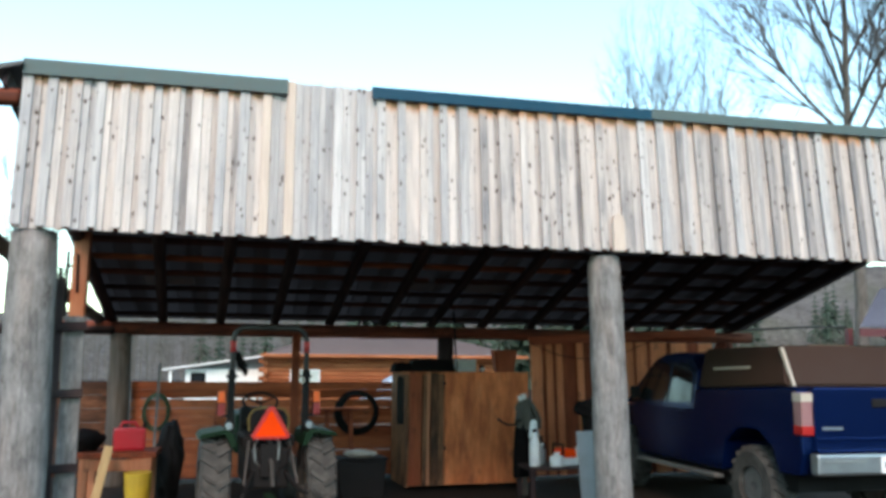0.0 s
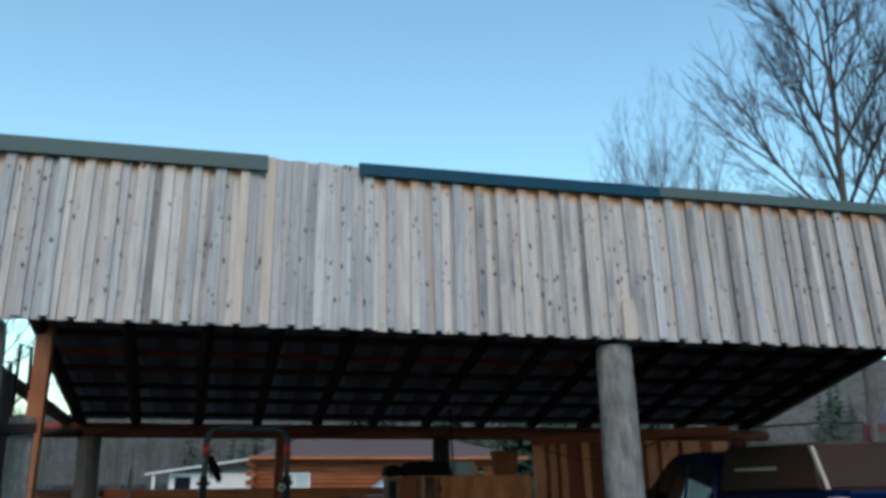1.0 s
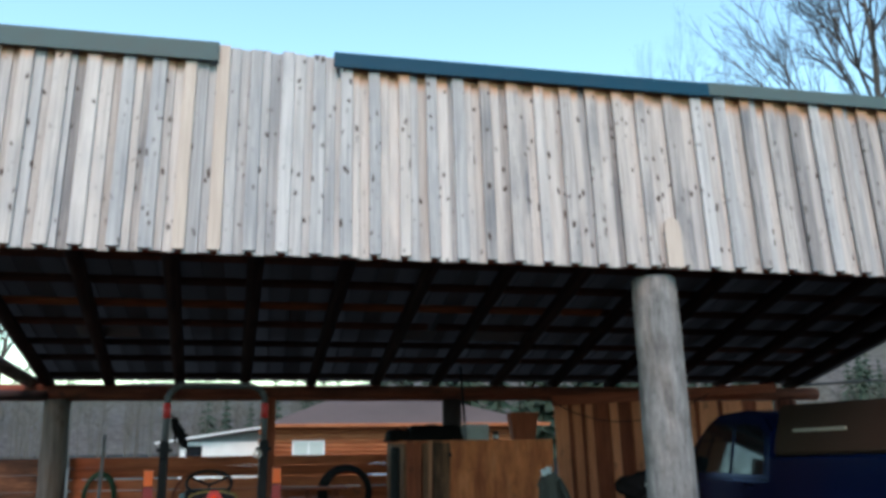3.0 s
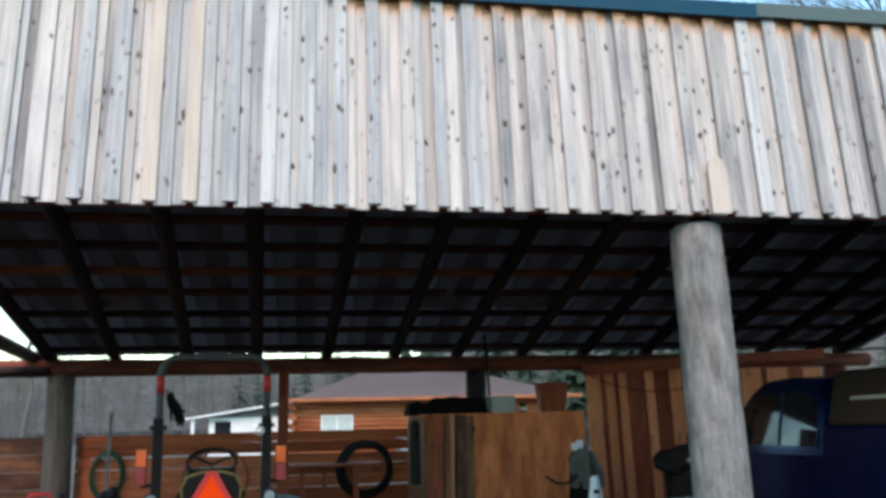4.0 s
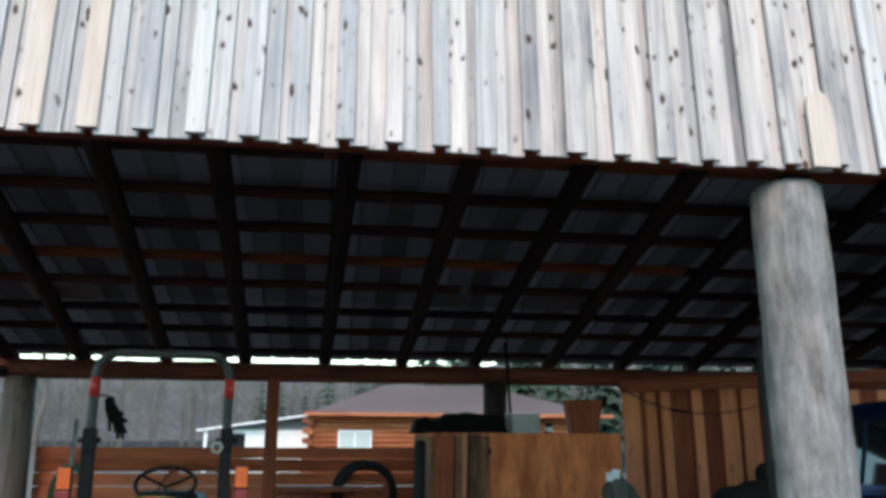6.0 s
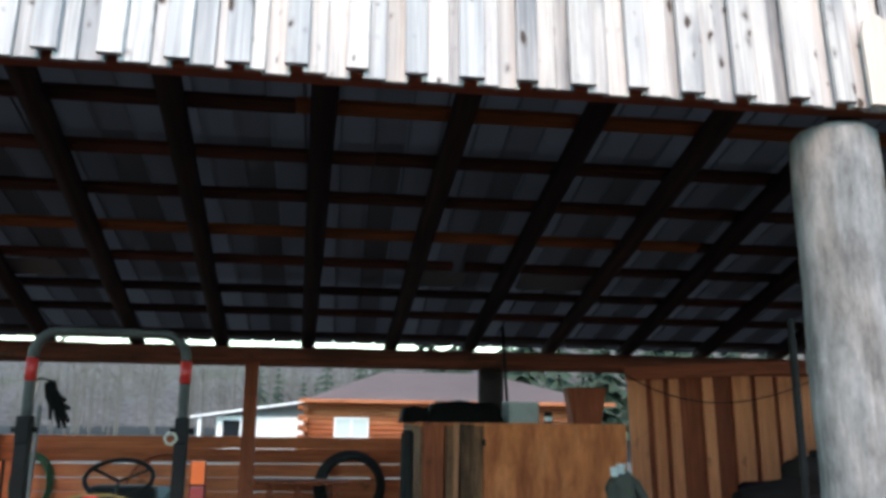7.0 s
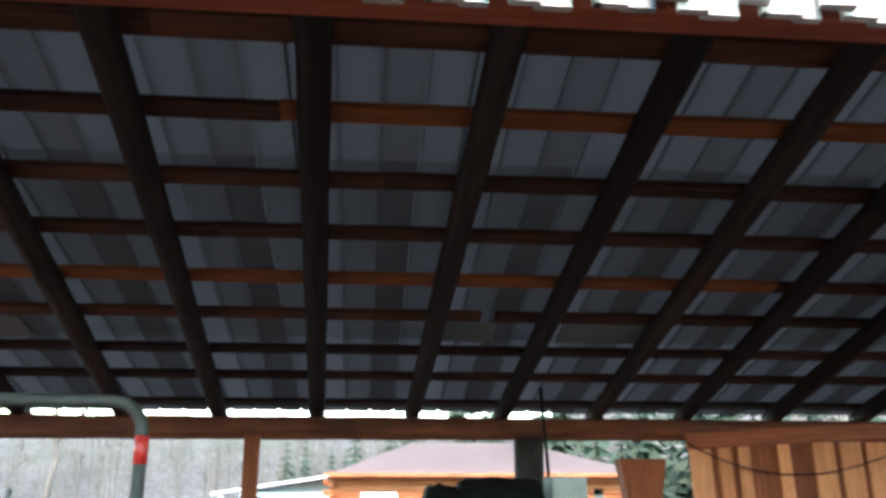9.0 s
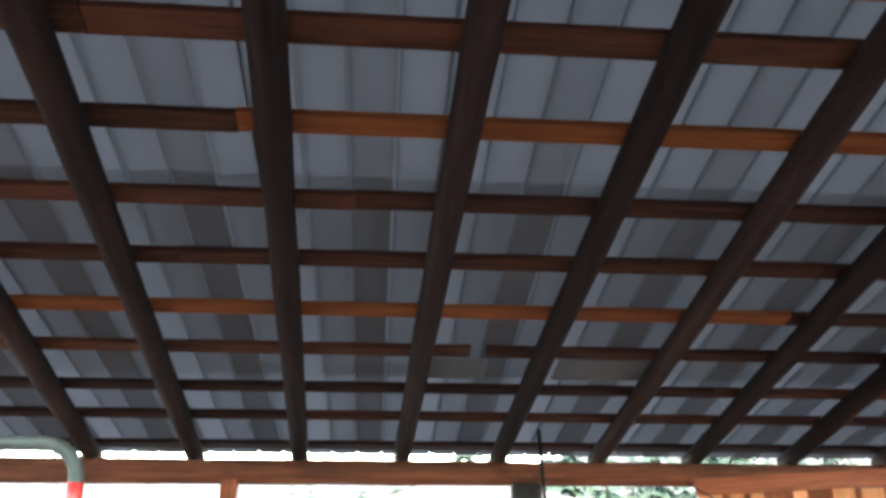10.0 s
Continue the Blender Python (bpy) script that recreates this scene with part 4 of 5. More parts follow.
saw = thing("chainsaw", "orange and white chainsaw on the low table", "chainsaw", (4.48, 3.1, 0.40), 15)
part("engine_cover", box(-0.11, 0.11, -0.1, 0.1, 0.03, 0.2, 0.03), ORANGE, saw)
part("engine_base", box(-0.16, 0.14, -0.11, 0.11, 0, 0.1, 0.02), WHITE, saw)
part("bar", box(0.13, 0.5, -0.005, 0.005, 0.03, 0.1, 0.002), STEEL, saw)
part("handle", tube([(-0.1, 0.1, 0.1), (-0.1, 0.1, 0.26), (-0.1, -0.1, 0.26), (-0.1, -0.1, 0.1)], 0.014, 8), BLACK, saw)
def drape(x, y, profile, folds, depth, seed, segs=40):
    """Cloth hanging round an upright: rings from top to bottom with folds that deepen downwards."""
    bm = bmesh.new()
    rows = []
    for k, (z, rx, ry) in enumerate(profile):
        row = []
        for j in range(segs):
            a = 2 * math.pi * j / segs
            w = 1 + depth * min(1, k / 3) * (math.sin(folds * a + seed) + 0.6 * noise.noise(Vector((math.cos(a) * 2.3, math.sin(a) * 2.3 + seed, z * 5))))
            row.append(bm.verts.new((x + rx * w * math.cos(a), y + ry * w * math.sin(a), z + 0.025 * noise.noise(Vector((a, z * 7, seed))))))
        rows.append(row)
    for hi, lo in zip(rows, rows[1:]):
        for j in range(segs):
            bm.faces.new((lo[j], lo[(j + 1) % segs], hi[(j + 1) % segs], hi[j]))
    bm.faces.new(rows[0])
    return bm


stand = thing("coat_on_stake", "olive work coat over dark overalls hung on a stake", "coat", (0, 0, 0))
part("stake", shaft((4.08, 3.45, 0.0), (4.07, 3.45, 1.16), 0.035, 0.03, 10, 6, 0.1), LOG_DARK, stand)
part("coat", drape(4.08, 3.45, [(1.20, 0.03, 0.03), (1.185, 0.065, 0.05), (1.14, 0.10, 0.08), (1.08, 0.115, 0.09), (1.02, 0.105, 0.09), (0.95, 0.11, 0.10), (0.88, 0.125, 0.10), (0.83, 0.12, 0.10)], 5, 0.24, 2.0), OLIVE, stand, "crumpled olive work coat", smooth=True)
part("sleeve", tube([(4.16, 3.42, 1.12), (4.20, 3.38, 1.03), (4.235, 3.36, 0.93), (4.215, 3.34, 0.83)], 0.036, 10), OLIVE, stand, smooth=True)
part("sleeve", tube([(4.0, 3.41, 1.11), (3.965, 3.37, 1.03), (3.95, 3.33, 0.95)], 0.034, 10), OLIVE, stand, smooth=True)
part("overalls", drape(4.07, 3.46, [(0.90, 0.10, 0.08), (0.82, 0.125, 0.09), (0.65, 0.135, 0.10), (0.45, 0.14, 0.10), (0.22, 0.15, 0.11)], 4, 0.18, 5.0), CLOTH_BLACK, stand, "black overalls", smooth=True)
for x, y, z, r in ((4.00, 3.40, 1.205, 0.032), (4.055, 3.41, 1.225, 0.034)):
    tagged(part("plastic_cup", shaft((x, y, z - r), (x, y, z + r), r * 0.8, r, 12), WHITE, smooth=False), "white plastic cup set on the work coat", "cup")
tagged(part("white_rag", drape(4.15, 3.31, [(0.93, 0.015, 0.015), (0.91, 0.04, 0.03), (0.85, 0.045, 0.035), (0.77, 0.055, 0.04), (0.72, 0.06, 0.04)], 4, 0.3, 1.0, 24), WHITE, smooth=True), "white rag hanging from the work coat", "rag")
bin_thing = thing("storage_bin", "black storage bin with a pale sack on its lid", "bin", (2.0, 3.75, 0), 4)
part("bin_body", prism([(-0.27, 0.0), (0.27, 0.0), (0.31, 0.44), (-0.31, 0.44)], -0.2, 0.2, bevel=0.015), BLACK, bin_thing)
part("lid", box(-0.33, 0.33, -0.22, 0.22, 0.442, 0.475, 0.012), BLACK, bin_thing)
tagged(part("pale_sack", lump(2.0, 3.7, 0.515, 0.2, 0.13, 0.045, 0.35, 6, 3), CREAM, smooth=True), "pale crumpled sack lying on the black bin", "sack")
ant = tube([(4.0, 3.36, 0.94), (3.9, 3.34, 0.88), (3.8, 3.33, 0.88), (3.68, 3.32, 0.95)], 0.013, 8)
tagged(part("curved_hook", ant, BLACK, smooth=True), "curved dark hook held by the coat", "hook")

# ---- bench and clutter near the thick log post ----
wbk = thing("workbench", "orange-brown timber workbench with cluttered top", "workbench", (-0.78, 3.35, 0))
part("benchtop", box(-0.4, 0.42, -0.3, 0.3, 0.58, 0.64, 0.006), PLANK_DARK, wbk)
part("apron", box(-0.36, 0.38, -0.29, -0.25, 0.44, 0.56, 0.004), TIMBER, wbk)
for x in (-0.33, 0.33):
    for y in (-0.25, 0.25):
        board("leg", (x, y, 0), (x, y, 0.58), (1, 0, 0), 0.085, 0.06, TIMBER, wbk)
rc = thing("fuel_can", "red plastic fuel can standing on the workbench", "fuel can", (-0.68, 3.3, 0.64), 12)
part("can_body", box(-0.17, 0.17, -0.1, 0.1, 0, 0.25, 0.035), RED_CAN, rc)
part("handle", tube([(-0.1, 0, 0.24), (-0.08, 0, 0.31), (0.06, 0, 0.31), (0.09, 0, 0.24)], 0.018, 8), RED_CAN, rc)
part("spout", shaft((0.14, 0, 0.22), (0.17, 0, 0.31), 0.025, 0.02, 10), BLACK, rc)
tagged(part("offcut", box(-0.045, 0.045, -0.02, 0.02, 0, 0.75, 0.004), TAN, at=pose(-0.95, 2.75, 0.0, -8, 10, 0)), "pale wood offcut leaning on the workbench", "offcut")
pail = shaft((0, 0, 0), (0, 0, 0.36), 0.12, 0.145, 18)
pb = part("yellow_pail", pail, YELLOW, at=pose(-0.5, 2.78, 0.1))
tagged(pb, "yellow plastic pail on a crate beside the workbench", "pail")
tagged(part("crate", box(-0.2, 0.2, -0.2, 0.2, 0, 0.1, 0.008), PLANK_DARK, at=pose(-0.5, 2.78, 0)), "low dark wooden crate on the ground", "crate")
dl = lump(-1.15, 3.3, 0.74, 0.2, 0.2, 0.13, 0.3, 11, 3)
tagged(part("tool_bag", dl, CLOTH_BLACK, smooth=True), "black tool bag on the workbench", "bag")
gb = lump(-0.3, 3.95, 0.42, 0.17, 0.18, 0.48, 0.3, 12, 4)
tagged(part("dark_sack", gb, BLACK, smooth=True), "tall dark sack standing by the workbench", "sack")
tagged(part("white_jug", shaft((-1.0, 0.55, 0.0), (-1.0, 0.55, 1.0), 0.03, 0.025, 10), WHITE), "white plastic pipe standing by the thick post", "pipe")

# ---- blue pickup with canopy ----
truck = thing("pickup_truck", "dark blue pickup truck with brown canopy", "truck", (5.75, 0.22, 0))
W = 1.72
side = [(0.0, 0.80), (0.04, 1.40), (0.10, 1.43), (1.93, 1.36), (1.97, 1.15), (3.6, 1.12), (4.75, 1.02), (4.98, 0.9), (5.0, 0.6), (4.4, 0.55), (4.3, 0.8), (4.05, 0.95), (3.75, 0.95), (3.5, 0.8), (3.4, 0.5), (1.4, 0.5), (1.3, 0.82), (1.05, 0.98), (0.72, 0.98), (0.48, 0.82), (0.38, 0.58), (0.05, 0.6)]
part("body", prism(side, 0.0, W, axis="x", bevel=0.02), BLUE_PAINT, truck, "dark blue metallic body")
cabp = [(1.97, 1.13), (2.02, 1.6), (2.2, 1.76), (2.5, 1.80), (3.0, 1.775), (3.2, 1.70), (3.9, 1.12)]
cabo = bmesh.new()
lo = [cabo.verts.new((0.03 if z < 1.3 else 0.03 + (z - 1.13) * 0.2, y, z)) for y, z in cabp]
hi = [cabo.verts.new((W - (0.03 if z < 1.3 else 0.03 + (z - 1.13) * 0.2), y, z)) for y, z in cabp]
cabo.faces.new(lo)
cabo.faces.new(hi[::-1])
for i in range(len(cabp)):
    j = (i + 1) % len(cabp)
    cabo.faces.new((lo[i], hi[i], hi[j], lo[j]))
bmesh.ops.recalc_face_normals(cabo, faces=cabo.faces[:])
bmesh.ops.bevel(cabo, geom=cabo.edges[:], offset=0.03, segments=2, affect="EDGES")
cabin_part = part("cab", cabo, BLUE_PAINT, truck, "dark blue cab")
for s, x in ((-1, 0.02), (1, W - 0.02)):
    for yy in ([(2.08, 1.2), (2.62, 1.19), (2.62, 1.66), (2.26, 1.66), (2.12, 1.56)], [(2.68, 1.19), (3.62, 1.17), (3.2, 1.62), (3.05, 1.66), (2.68, 1.66)]):
        g = bmesh.new()
        a = [g.verts.new((x + (1 if s < 0 else -1) * ((z - 1.13) * 0.2 - 0.006), y, z)) for y, z in yy]
        b2 = [g.verts.new((x + (1 if s < 0 else -1) * ((z - 1.13) * 0.2 + 0.008), y, z)) for y, z in yy]
        g.faces.new(a)
        g.faces.new(b2[::-1])
        for i in range(len(yy)):
            j = (i + 1) % len(yy)
            g.faces.new((a[i], b2[i], b2[j], a[j]))
        bmesh.ops.recalc_face_normals(g, faces=g.faces[:])
        part("side_window", g, DARK_GLASS, cabin_part, "dark tinted side glass")
    part("door_handle", box(x - 0.02, x + 0.02, 2.2, 2.34, 1.08, 1.11, 0.006), CHROME, cabin_part)
    part("mirror", box(x - 0.12 if s < 0 else x, x if s < 0 else x + 0.12, 3.35, 3.45, 1.2, 1.36, 0.03), BLACK, cabin_part)
canopy = bmesh.new()
cv = [(0.26, 1.435), (0.46, 1.84), (1.95, 1.83), (1.95, 1.37)]
lo = [canopy.verts.new((0.05 + (0.12 if z > 1.6 else 0), y, z)) for y, z in cv]
hi = [canopy.verts.new((W - 0.05 - (0.12 if z > 1.6 else 0), y, z)) for y, z in cv]
canopy.faces.new(lo)
canopy.faces.new(hi[::-1])
for i in range(4):
    j = (i + 1) % 4
    canopy.faces.new((lo[i], hi[i], hi[j], lo[j]))
bmesh.ops.recalc_face_normals(canopy, faces=canopy.faces[:])
bmesh.ops.bevel(canopy, geom=canopy.edges[:], offset=0.025, segments=2, affect="EDGES")
can = part("canopy", canopy, SHELL, truck, "brown truck canopy")
part("stripe", prism([(0.95, 1.60), (1.66, 1.585), (1.66, 1.61), (0.95, 1.63)], 0.095, 0.11, axis="x"), CREAM, can, "pale stripe")
part("rear_glass", prism([(0.30, 1.48), (0.31, 1.48), (0.455, 1.79), (0.445, 1.79)], 0.22, W - 0.22, axis="x"), DARK_GLASS, can)
for x in (0.11, W - 0.14):
    part("rear_trim", prism([(0.24, 1.44), (0.28, 1.44), (0.45, 1.82), (0.41, 1.82)], x, x + 0.03, axis="x"), CREAM, can, "pale edge trim")
tg = part("tailgate", box(0.12, W - 0.12, -0.035, 0.03, 0.84, 1.43, 0.02), BLUE_PAINT, truck, "blue tailgate")
part("tailgate_handle", box(W / 2 - 0.1, W / 2 + 0.1, -0.05, -0.03, 1.24, 1.32, 0.01), BLACK, tg)
part("emblem_bar", box(0.2, 0.42, -0.041, -0.034, 1.03, 1.055), CHROME, tg)
part("tailgate_crease", box(0.13, W - 0.13, -0.045, -0.03, 0.93, 0.96, 0.008), BLUE_PAINT, tg)
bmp = part("bumper", box(0.03, W - 0.03, -0.17, -0.05, 0.62, 0.82, 0.03), CHROME, truck, "dull chrome bumper")
part("bumper_step", box(0.05, W - 0.05, -0.168, -0.06, 0.822, 0.86, 0.012), BLUE_PAINT, bmp, "blue bumper step pad")
part("plate", box(W / 2 - 0.15, W / 2 + 0.15, -0.176, -0.168, 0.64, 0.79), WHITE, bmp)
part("plate_bar", box(W / 2 - 0.11, W / 2 + 0.11, -0.179, -0.1755, 0.69, 0.74), BLUE_PAINT, bmp)
part("step_strip", box(0.1, 0.55, -0.178, -0.16, 0.74, 0.76), STEEL, bmp)
for x in (-0.012, W - 0.11):
    tl = part("tail_light", box(x, x + 0.122, -0.03, 0.1, 0.98, 1.38, 0.015), TAIL_PINK, truck, "tail light with clear and red lenses")
    part("red_lens", box(x - 0.003, x + 0.125, -0.034, 0.105, 0.98, 1.07, 0.01), RED_DEEP, tl)
    part("clear_lens", box(x - 0.003, x + 0.125, -0.034, 0.105, 1.29, 1.375, 0.01), CREAM, tl)
part("underbody", box(0.15, W - 0.15, 0.3, 4.7, 0.4, 0.62), BLACK, truck)
part("running_board", box(-0.04, 0.08, 1.5, 3.4, 0.4, 0.44, 0.01), STEEL, truck)
for x in (0.14, W - 0.14):
    for y in (0.88, 3.92):
        t = part("wheel", ring(0.39, 0.21, 0.27, 28), RUBBER, truck, "dusty knobbly tyre", at=pose(x, y, 0.39))
        tread(t, 0.39, 0.27, 20)
        part("rim", ring(0.215, 0.04, 0.2), STEEL, t)

# ---- houses beyond the fence ----
house = thing("log_cabin", "orange log cabin with brown hipped roof", "house", (1.15, 24.2, 0))
for i in range(13):
    z = 0.02 + 0.155 * i
    bm = shaft((0, 0, 0), (0, 0, 9.2 + 0.3 * (i % 2)), 0.088, 0.08, 12, 10, 0.05, seed=i)
    part("wall_log", bm, CABIN_LOG, house, smooth=True, at=along((-0.25 * (i % 2), 0, z), (9.2, 0, z), (0, 0, 1)))
    bm = shaft((0, 0, 0), (0, 0, 7.3), 0.088, 0.08, 12, 6, 0.05, seed=i + 30)
    part("wall_log", bm, CABIN_LOG, house, smooth=True, at=along((0, -0.3 * ((i + 1) % 2), z + 0.07), (0, 7, z + 0.07), (0, 0, 1)))
board("eave_trim", (-0.2, -0.74, 1.94), (9.82, -0.74, 1.94), (0, 0, 1), 0.1, 0.03, CABIN_LOG, house)
roof = bmesh.new()
v = [roof.verts.new(p) for p in ((-0.18, -0.7, 1.93), (9.8, -0.7, 1.93), (9.8, 7.7, 1.93), (-0.18, 7.7, 1.93), (2.6, 3.5, 3.06), (6.4, 3.5, 3.06))]
for f in ((0, 1, 5, 4), (1, 2, 5), (2, 3, 4, 5), (3, 0, 4)):
    roof.faces.new([v[i] for i in f])
bmesh.ops.solidify(roof, geom=roof.faces[:], thickness=0.12)
part("roof", roof, SHINGLE, house, "faded brown shingle roof")
win = part("window", box(0.88, 1.96, -0.14, -0.06, 0.82, 1.44, 0.01), WHITE, house, "white-framed sliding window")
for x in (0.93, 1.445):
    part("pane", box(x, x + 0.465, -0.148, -0.141, 0.87, 1.39), PANE, win)

shed = thing("white_cottage", "small white building with grey roof beyond the fence", "house", (-1.75, 25.5, 0))
part("wall", box(0, 3.1, 0, 3.5, 0, 1.42), WHITE_WALL, shed)
rf = prism([(-0.75, 1.36), (3.6, 2.0), (3.6, 2.06), (-0.78, 1.42)], -0.4, 3.9)
part("roof", rf, GREY_ROOF, shed, "grey sloping roof")
part("roof_edge", prism([(-0.78, 1.36), (3.6, 2.0), (3.6, 2.06), (-0.78, 1.42)], -0.44, -0.405), WHITE, shed)
part("gable", prism([(0.0, 1.42), (3.1, 1.42), (3.1, 1.9)], 0.1, 0.2), GREY_ROOF, shed)
dr = part("door_frame", box(0.02, 0.95, -0.06, -0.004, 0.0, 1.42, 0.01), WHITE, shed)
part("door_pane", box(0.2, 0.75, -0.075, -0.062, 0.5, 1.3), DARK_GLASS, dr)
part("porch_post", box(-0.55, -0.45, -0.3, -0.2, 0, 1.36), WHITE, shed)

car = thing("parked_car", "pale blue parked car beyond the fence", "car", (4.25, 20.0, 0))
part("body", prism([(0.0, 0.35), (0.0, 0.75), (0.25, 0.88), (1.1, 0.95), (3.3, 0.95), (4.1, 0.86), (4.25, 0.7), (4.25, 0.35)], 0, 1.65, bevel=0.05), PALE_BLUE, car)
glass = part("cabin", prism([(0.55, 0.94), (1.2, 1.33), (1.45, 1.38), (2.5, 1.38), (2.8, 1.32), (3.4, 0.94)], 0.1, 1.55, bevel=0.05), PALE_BLUE, car)
for pts in ([(0.85, 0.98), (1.28, 1.29), (1.95, 1.31), (1.95, 0.98)], [(2.03, 0.98), (2.03, 1.31), (2.55, 1.31), (3.1, 0.98)]):
    part("side_window", prism(pts, 0.085, 0.105), DARK_GLASS, glass, "dark side glass")
for x in (0.85, 3.4):
    for y in (0.1, 1.55):
        part("wheel", ring(0.31, 0.19, 0.19), RUBBER, car, at=pose(x, y, 0.31, 0, 0, 90))

barn2 = thing("red_outbuilding", "small red outbuilding with white roof edge", "shed", (7.6, 29, 0))
part("wall", prism([(0, 0), (2.8, 0), (2.8, 1.7), (0.2, 2.6), (0, 2.6)], 0, 3), MAROON, barn2)
part("roof", prism([(-0.3, 2.84), (3.1, 1.55), (3.1, 1.62), (-0.3, 2.94)], -0.2, 3.2), GREY_ROOF, barn2)
part("roof_edge", prism([(-0.3, 2.76), (3.1, 1.48), (3.1, 1.64), (-0.3, 2.95)], -0.25, -0.205), WHITE, barn2)
part("window", box(1.3, 2.2, -0.03, -0.002, 0.8, 1.5), PANE, barn2)

side_shed = thing("neighbour_shed", "brown shed with pale lilac metal roof", "shed", (12.45, 9.0, 0))
part("wall", box(0, 9, 0, 4, 0, 2.12), BROWN_WALL, side_shed)
hip = bmesh.new()
v = [hip.verts.new(p) for p in ((1.0, -0.4, 2.5), (10.5, -0.4, 2.5), (10.5, 2.6, 3.7), (4.2, 2.6, 3.7), (6.8, 5.6, 2.5), (10.5, 5.6, 2.5))]
hip.faces.new((v[0], v[1], v[2], v[3]))
hip.faces.new((v[3], v[2], v[5], v[4]))
bmesh.ops.solidify(hip, geom=hip.faces[:], thickness=0.06)
part("roof", hip, LILAC_ROOF, side_shed, "pale lilac metal roof")
part("eave_board", box(1.0, 9.6, -0.42, -0.38, 2.3, 2.47), MAROON, side_shed)
for x in (1.2, 4.8, 8.8):
    part("roof_post", box(x, x + 0.12, 0.2, 0.32, 2.1, 2.5), MAROON, side_shed)

tagged(part("overhead_wire", tube([(8.2, 5.3, 2.2), (10.5, 6.6, 2.36), (13.2, 8.7, 2.5)], 0.02, 6), BLACK), "dark pole rail running towards the neighbouring shed", "rail")

# ---- trees ----
def grow(bm, p, d, length, r, depth, rg, spread, shrink):
    segs = 3 if depth > 1 else 2
    sides = 8 if r > 0.06 else (5 if r > 0.015 else 3)
    pts = [p]
    for i in range(segs):
        d = (d + Vector((rg.uniform(-1, 1), rg.uniform(-1, 1), rg.uniform(-0.5, 0.9))) * 0.12).normalized()
        pts.append(pts[-1] + d * length / segs)
    for i in range(segs):
        a, b = r * (1 - 0.35 * i / segs), r * (1 - 0.35 * (i + 1) / segs)
        shaft(pts[i], pts[i + 1], a, b, sides, 1, bm=bm, cap=False)
    if depth == 0:
        return
    kids = rg.choice((3, 3, 4, 4))
    for k in range(kids):
        at = pts[rg.choice((1, 2, segs, segs)) if segs > 1 else segs]
        ax = d.orthogonal().normalized()
        ax.rotate(Matrix.Rotation(rg.uniform(0, 6.28), 3, d))
        nd = (d * math.cos(spread) + ax * math.sin(spread) * rg.uniform(0.6, 1.2)).normalized()
        nd.z += 0.12
        grow(bm, at, nd.normalized(), length * shrink * rg.uniform(0.75, 1.1), r * 0.55, depth - 1, rg, spread, shrink)
    if depth > 1:
        grow(bm, pts[-1], d, length * 0.8, r * 0.62, depth - 1, rg, spread, shrink)


def bare_tree(x, y, height, r, depth, seed, label, fork=0.5, limbs=9, reach=0.36, steep=(0.8, 1.2)):
    rg = random.Random(seed)
    t = thing("bare_tree", label, "tree", (x, y, 0), group="bare trees beyond the barn")
    bm = bmesh.new()
    n = 9
    pts = [Vector((0.1 * math.sin(i * 1.7 + seed), 0.08 * math.cos(i * 2.1), height * 0.85 * i / n)) for i in range(n + 1)]
    for i in range(n):
        shaft(pts[i], pts[i + 1], r * (1 - 0.85 * (i / n)), r * (1 - 0.85 * (i + 1) / n), 10, 1, bm=bm, cap=False)
    part("trunk", bm, BARK, t, smooth=True)
    crown = bmesh.new()
    for i in range(limbs):
        k = fork + (0.97 - fork) * (i / (limbs - 1)) ** 1.3
        f = k * n
        p = pts[int(f)].lerp(pts[min(n, int(f) + 1)], f - int(f))
        a = i * 2.4 + rg.uniform(-0.5, 0.5)
        el = rg.uniform(*steep)
        d = Vector((math.cos(a) * math.cos(el), math.sin(a) * math.cos(el), math.sin(el)))
        grow(crown, p, d, height * reach * (1.2 - 0.7 * k), r * 0.42 * (1.15 - 0.8 * k), depth, rg, 0.5, 0.66)
    part("crown", crown, TWIG, t)
    return t


bare_tree(21.4, 18.0, 22.0, 0.26, 4, 3, "tall bare leafless tree with fine twigs", 0.5, 12, 0.2, (0.75, 1.15))
for i, (dx, h) in enumerate(((0, 14.2), (1.0, 13.4), (-0.7, 13.2), (2.0, 13.8), (3.1, 12.9))):
    bare_tree(14.3 + dx, 19.0 + 0.4 * (i % 3), h, 0.085, 3, 5 + i, "slim bare leafless tree with upright twigs", 0.55, 8, 0.2, (1.0, 1.35))
bare_tree(25.8, 20.0, 18.0, 0.2, 4, 18, "bare leafless tree behind the barn", 0.5, 9, 0.2)
bare_tree(-9.0, 30.0, 9.0, 0.13, 3, 9, "slim bare tree beyond the fence", 0.4, 8)


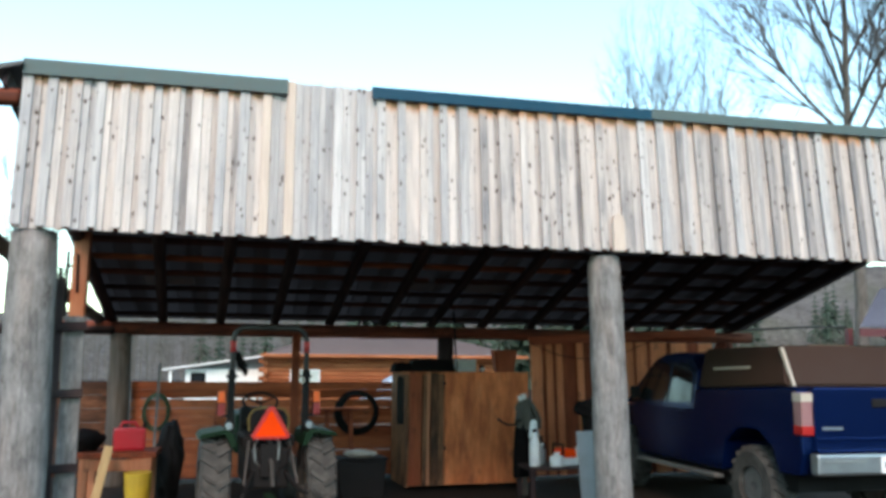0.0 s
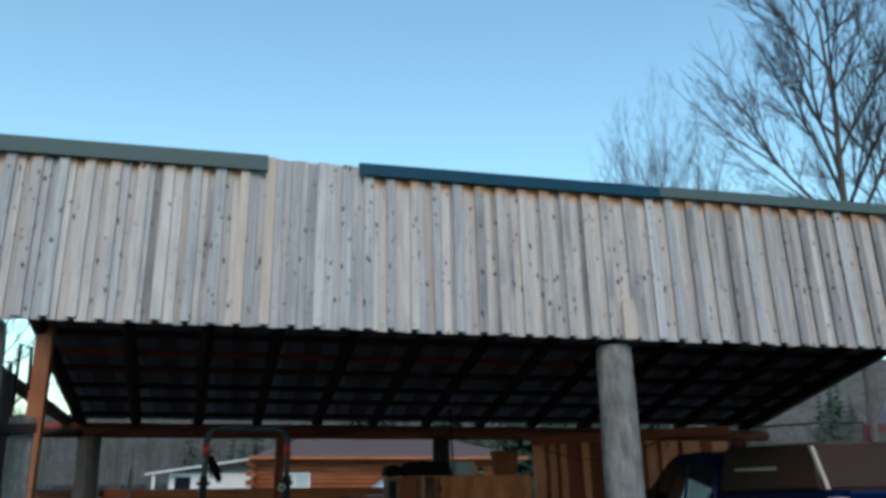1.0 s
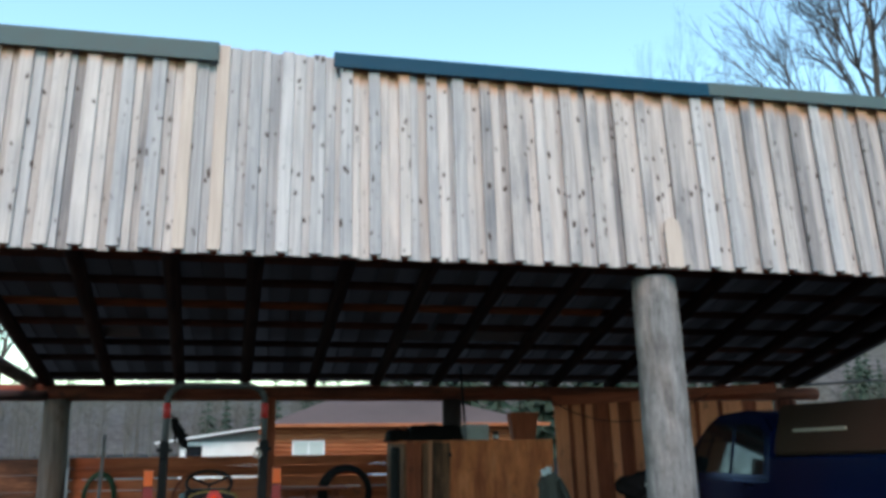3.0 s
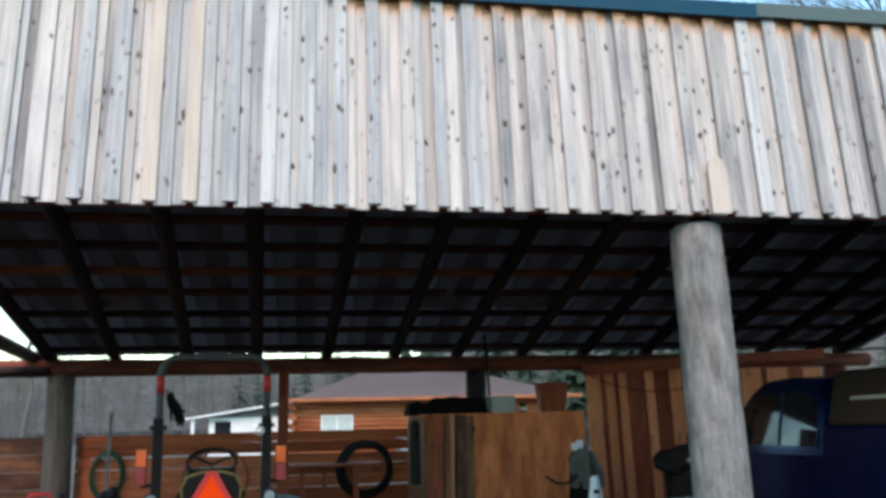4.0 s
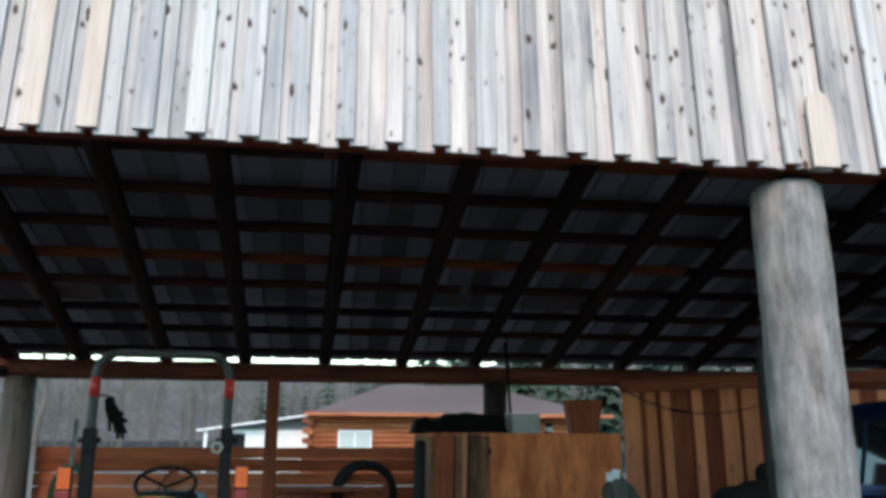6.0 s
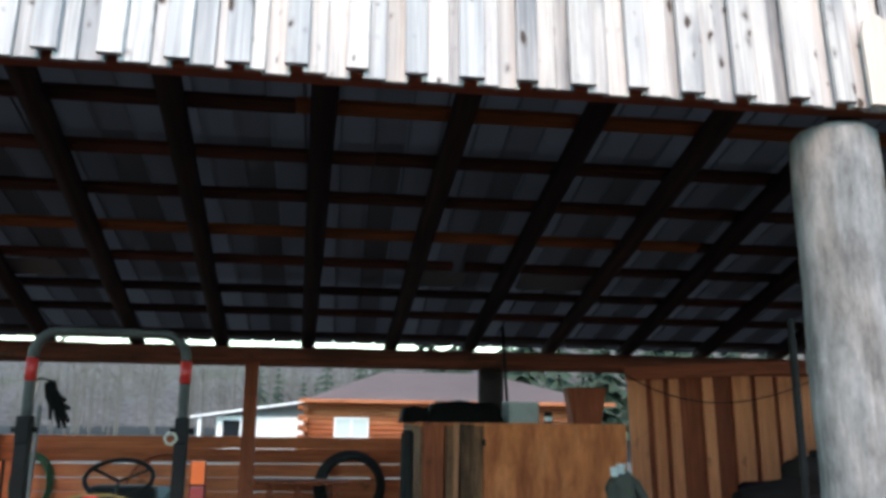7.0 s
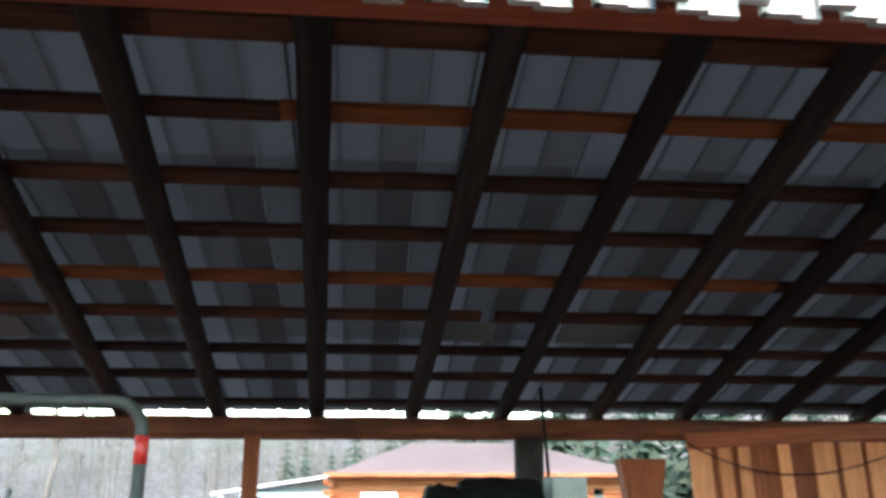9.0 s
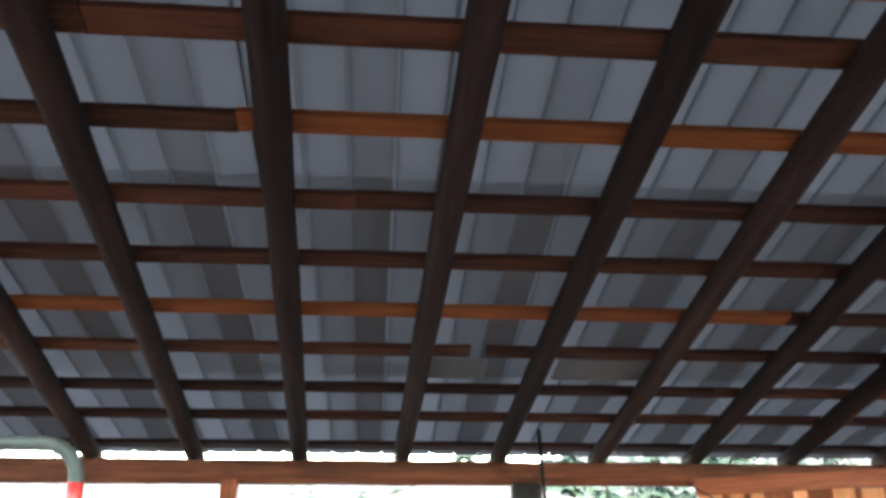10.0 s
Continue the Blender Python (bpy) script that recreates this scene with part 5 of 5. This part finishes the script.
def conifers(name, spots, label):
    bm = bmesh.new()
    for x, y, h, seed in spots:
        rg = random.Random(seed)
        shaft((x, y, -0.5), (x, y, h), h * 0.016, 0.01, 5, 1, bm=bm, cap=False)
        levels = int(7 + h)
        for i in range(levels):
            k = i / levels
            rad = h * 0.19 * (1 - k) ** 0.85 + 0.1
            z0 = h * (0.12 + 0.88 * k)
            for j in range(8):
                a = j * 0.785 + rg.uniform(-0.3, 0.3) + i
                rr = rad * rg.uniform(0.6, 1.15)
                tip = Vector((x + rr * math.cos(a), y + rr * math.sin(a), z0 - rr * rg.uniform(0.2, 0.5)))
                w = rr * 0.33
                p = [bm.verts.new(q) for q in ((x, y, z0 + rr * 0.15), tip + Vector((-math.sin(a) * w, math.cos(a) * w, -0.1 * rr)) * 0.8 - Vector((math.cos(a), math.sin(a), 0)) * rr * 0.3, tip, tip + Vector((math.sin(a) * w, -math.cos(a) * w, -0.1 * rr)) * 0.8 - Vector((math.cos(a), math.sin(a), 0)) * rr * 0.3)]
                bm.faces.new(p)
    tagged(part(name, bm, NEEDLE), label, "conifers", kind="stuff")


rg = random.Random(21)
conifers("conifer_wood", [(rg.uniform(6, 34), rg.uniform(36, 62), rg.uniform(6, 10), i) for i in range(34)] + [(rg.uniform(55, 130), rg.uniform(70, 110), rg.uniform(10, 15), 90 + i) for i in range(40)] + [(rg.uniform(1.5, 6), rg.uniform(44, 60), rg.uniform(5, 6.5), 300 + i) for i in range(8)] + [(rg.uniform(-3, 1), rg.uniform(48, 60), rg.uniform(4, 5), 400 + i) for i in range(4)], "dark green conifers on the slope behind the houses")


def brush(name, spots, label):
    """Leafless woodland: thin upright stems with a haze of fine twigs."""
    bm = bmesh.new()
    for x, y, h, seed in spots:
        rg = random.Random(seed)
        z = max(-0.5, (y - 80) * 0.1)
        top = Vector((x + rg.uniform(-0.4, 0.4), y, z + h))
        shaft((x, y, z - 0.5), top, 0.02 * h * 0.6, 0.01, 4, 1, bm=bm, cap=False)
        for i in range(16):
            k = rg.uniform(0.3, 1.0)
            a = rg.uniform(0, 6.28)
            s = Vector((x, y, z)).lerp(top, k)
            e = s + Vector((math.cos(a) * 0.22 * h, math.sin(a) * 0.22 * h, 0.22 * h)) * rg.uniform(0.4, 1.0) * (1.2 - k * 0.6)
            shaft(s, e, 0.018, 0.006, 3, 1, bm=bm, cap=False)
            for q in range(2):
                e2 = s.lerp(e, 0.6) + Vector((rg.uniform(-1, 1), rg.uniform(-1, 1), rg.uniform(0, 1))) * 0.1 * h
                shaft(s.lerp(e, 0.5), e2, 0.012, 0.005, 3, 1, bm=bm, cap=False)
    tagged(part(name, bm, BRUSH), label, "woodland", kind="stuff")


rg = random.Random(33)
brush("leafless_wood", [(rg.uniform(-45, 110), rg.uniform(40, 100), rg.uniform(4.0, 7.0), 500 + i) for i in range(700)], "grey leafless woodland across the valley")
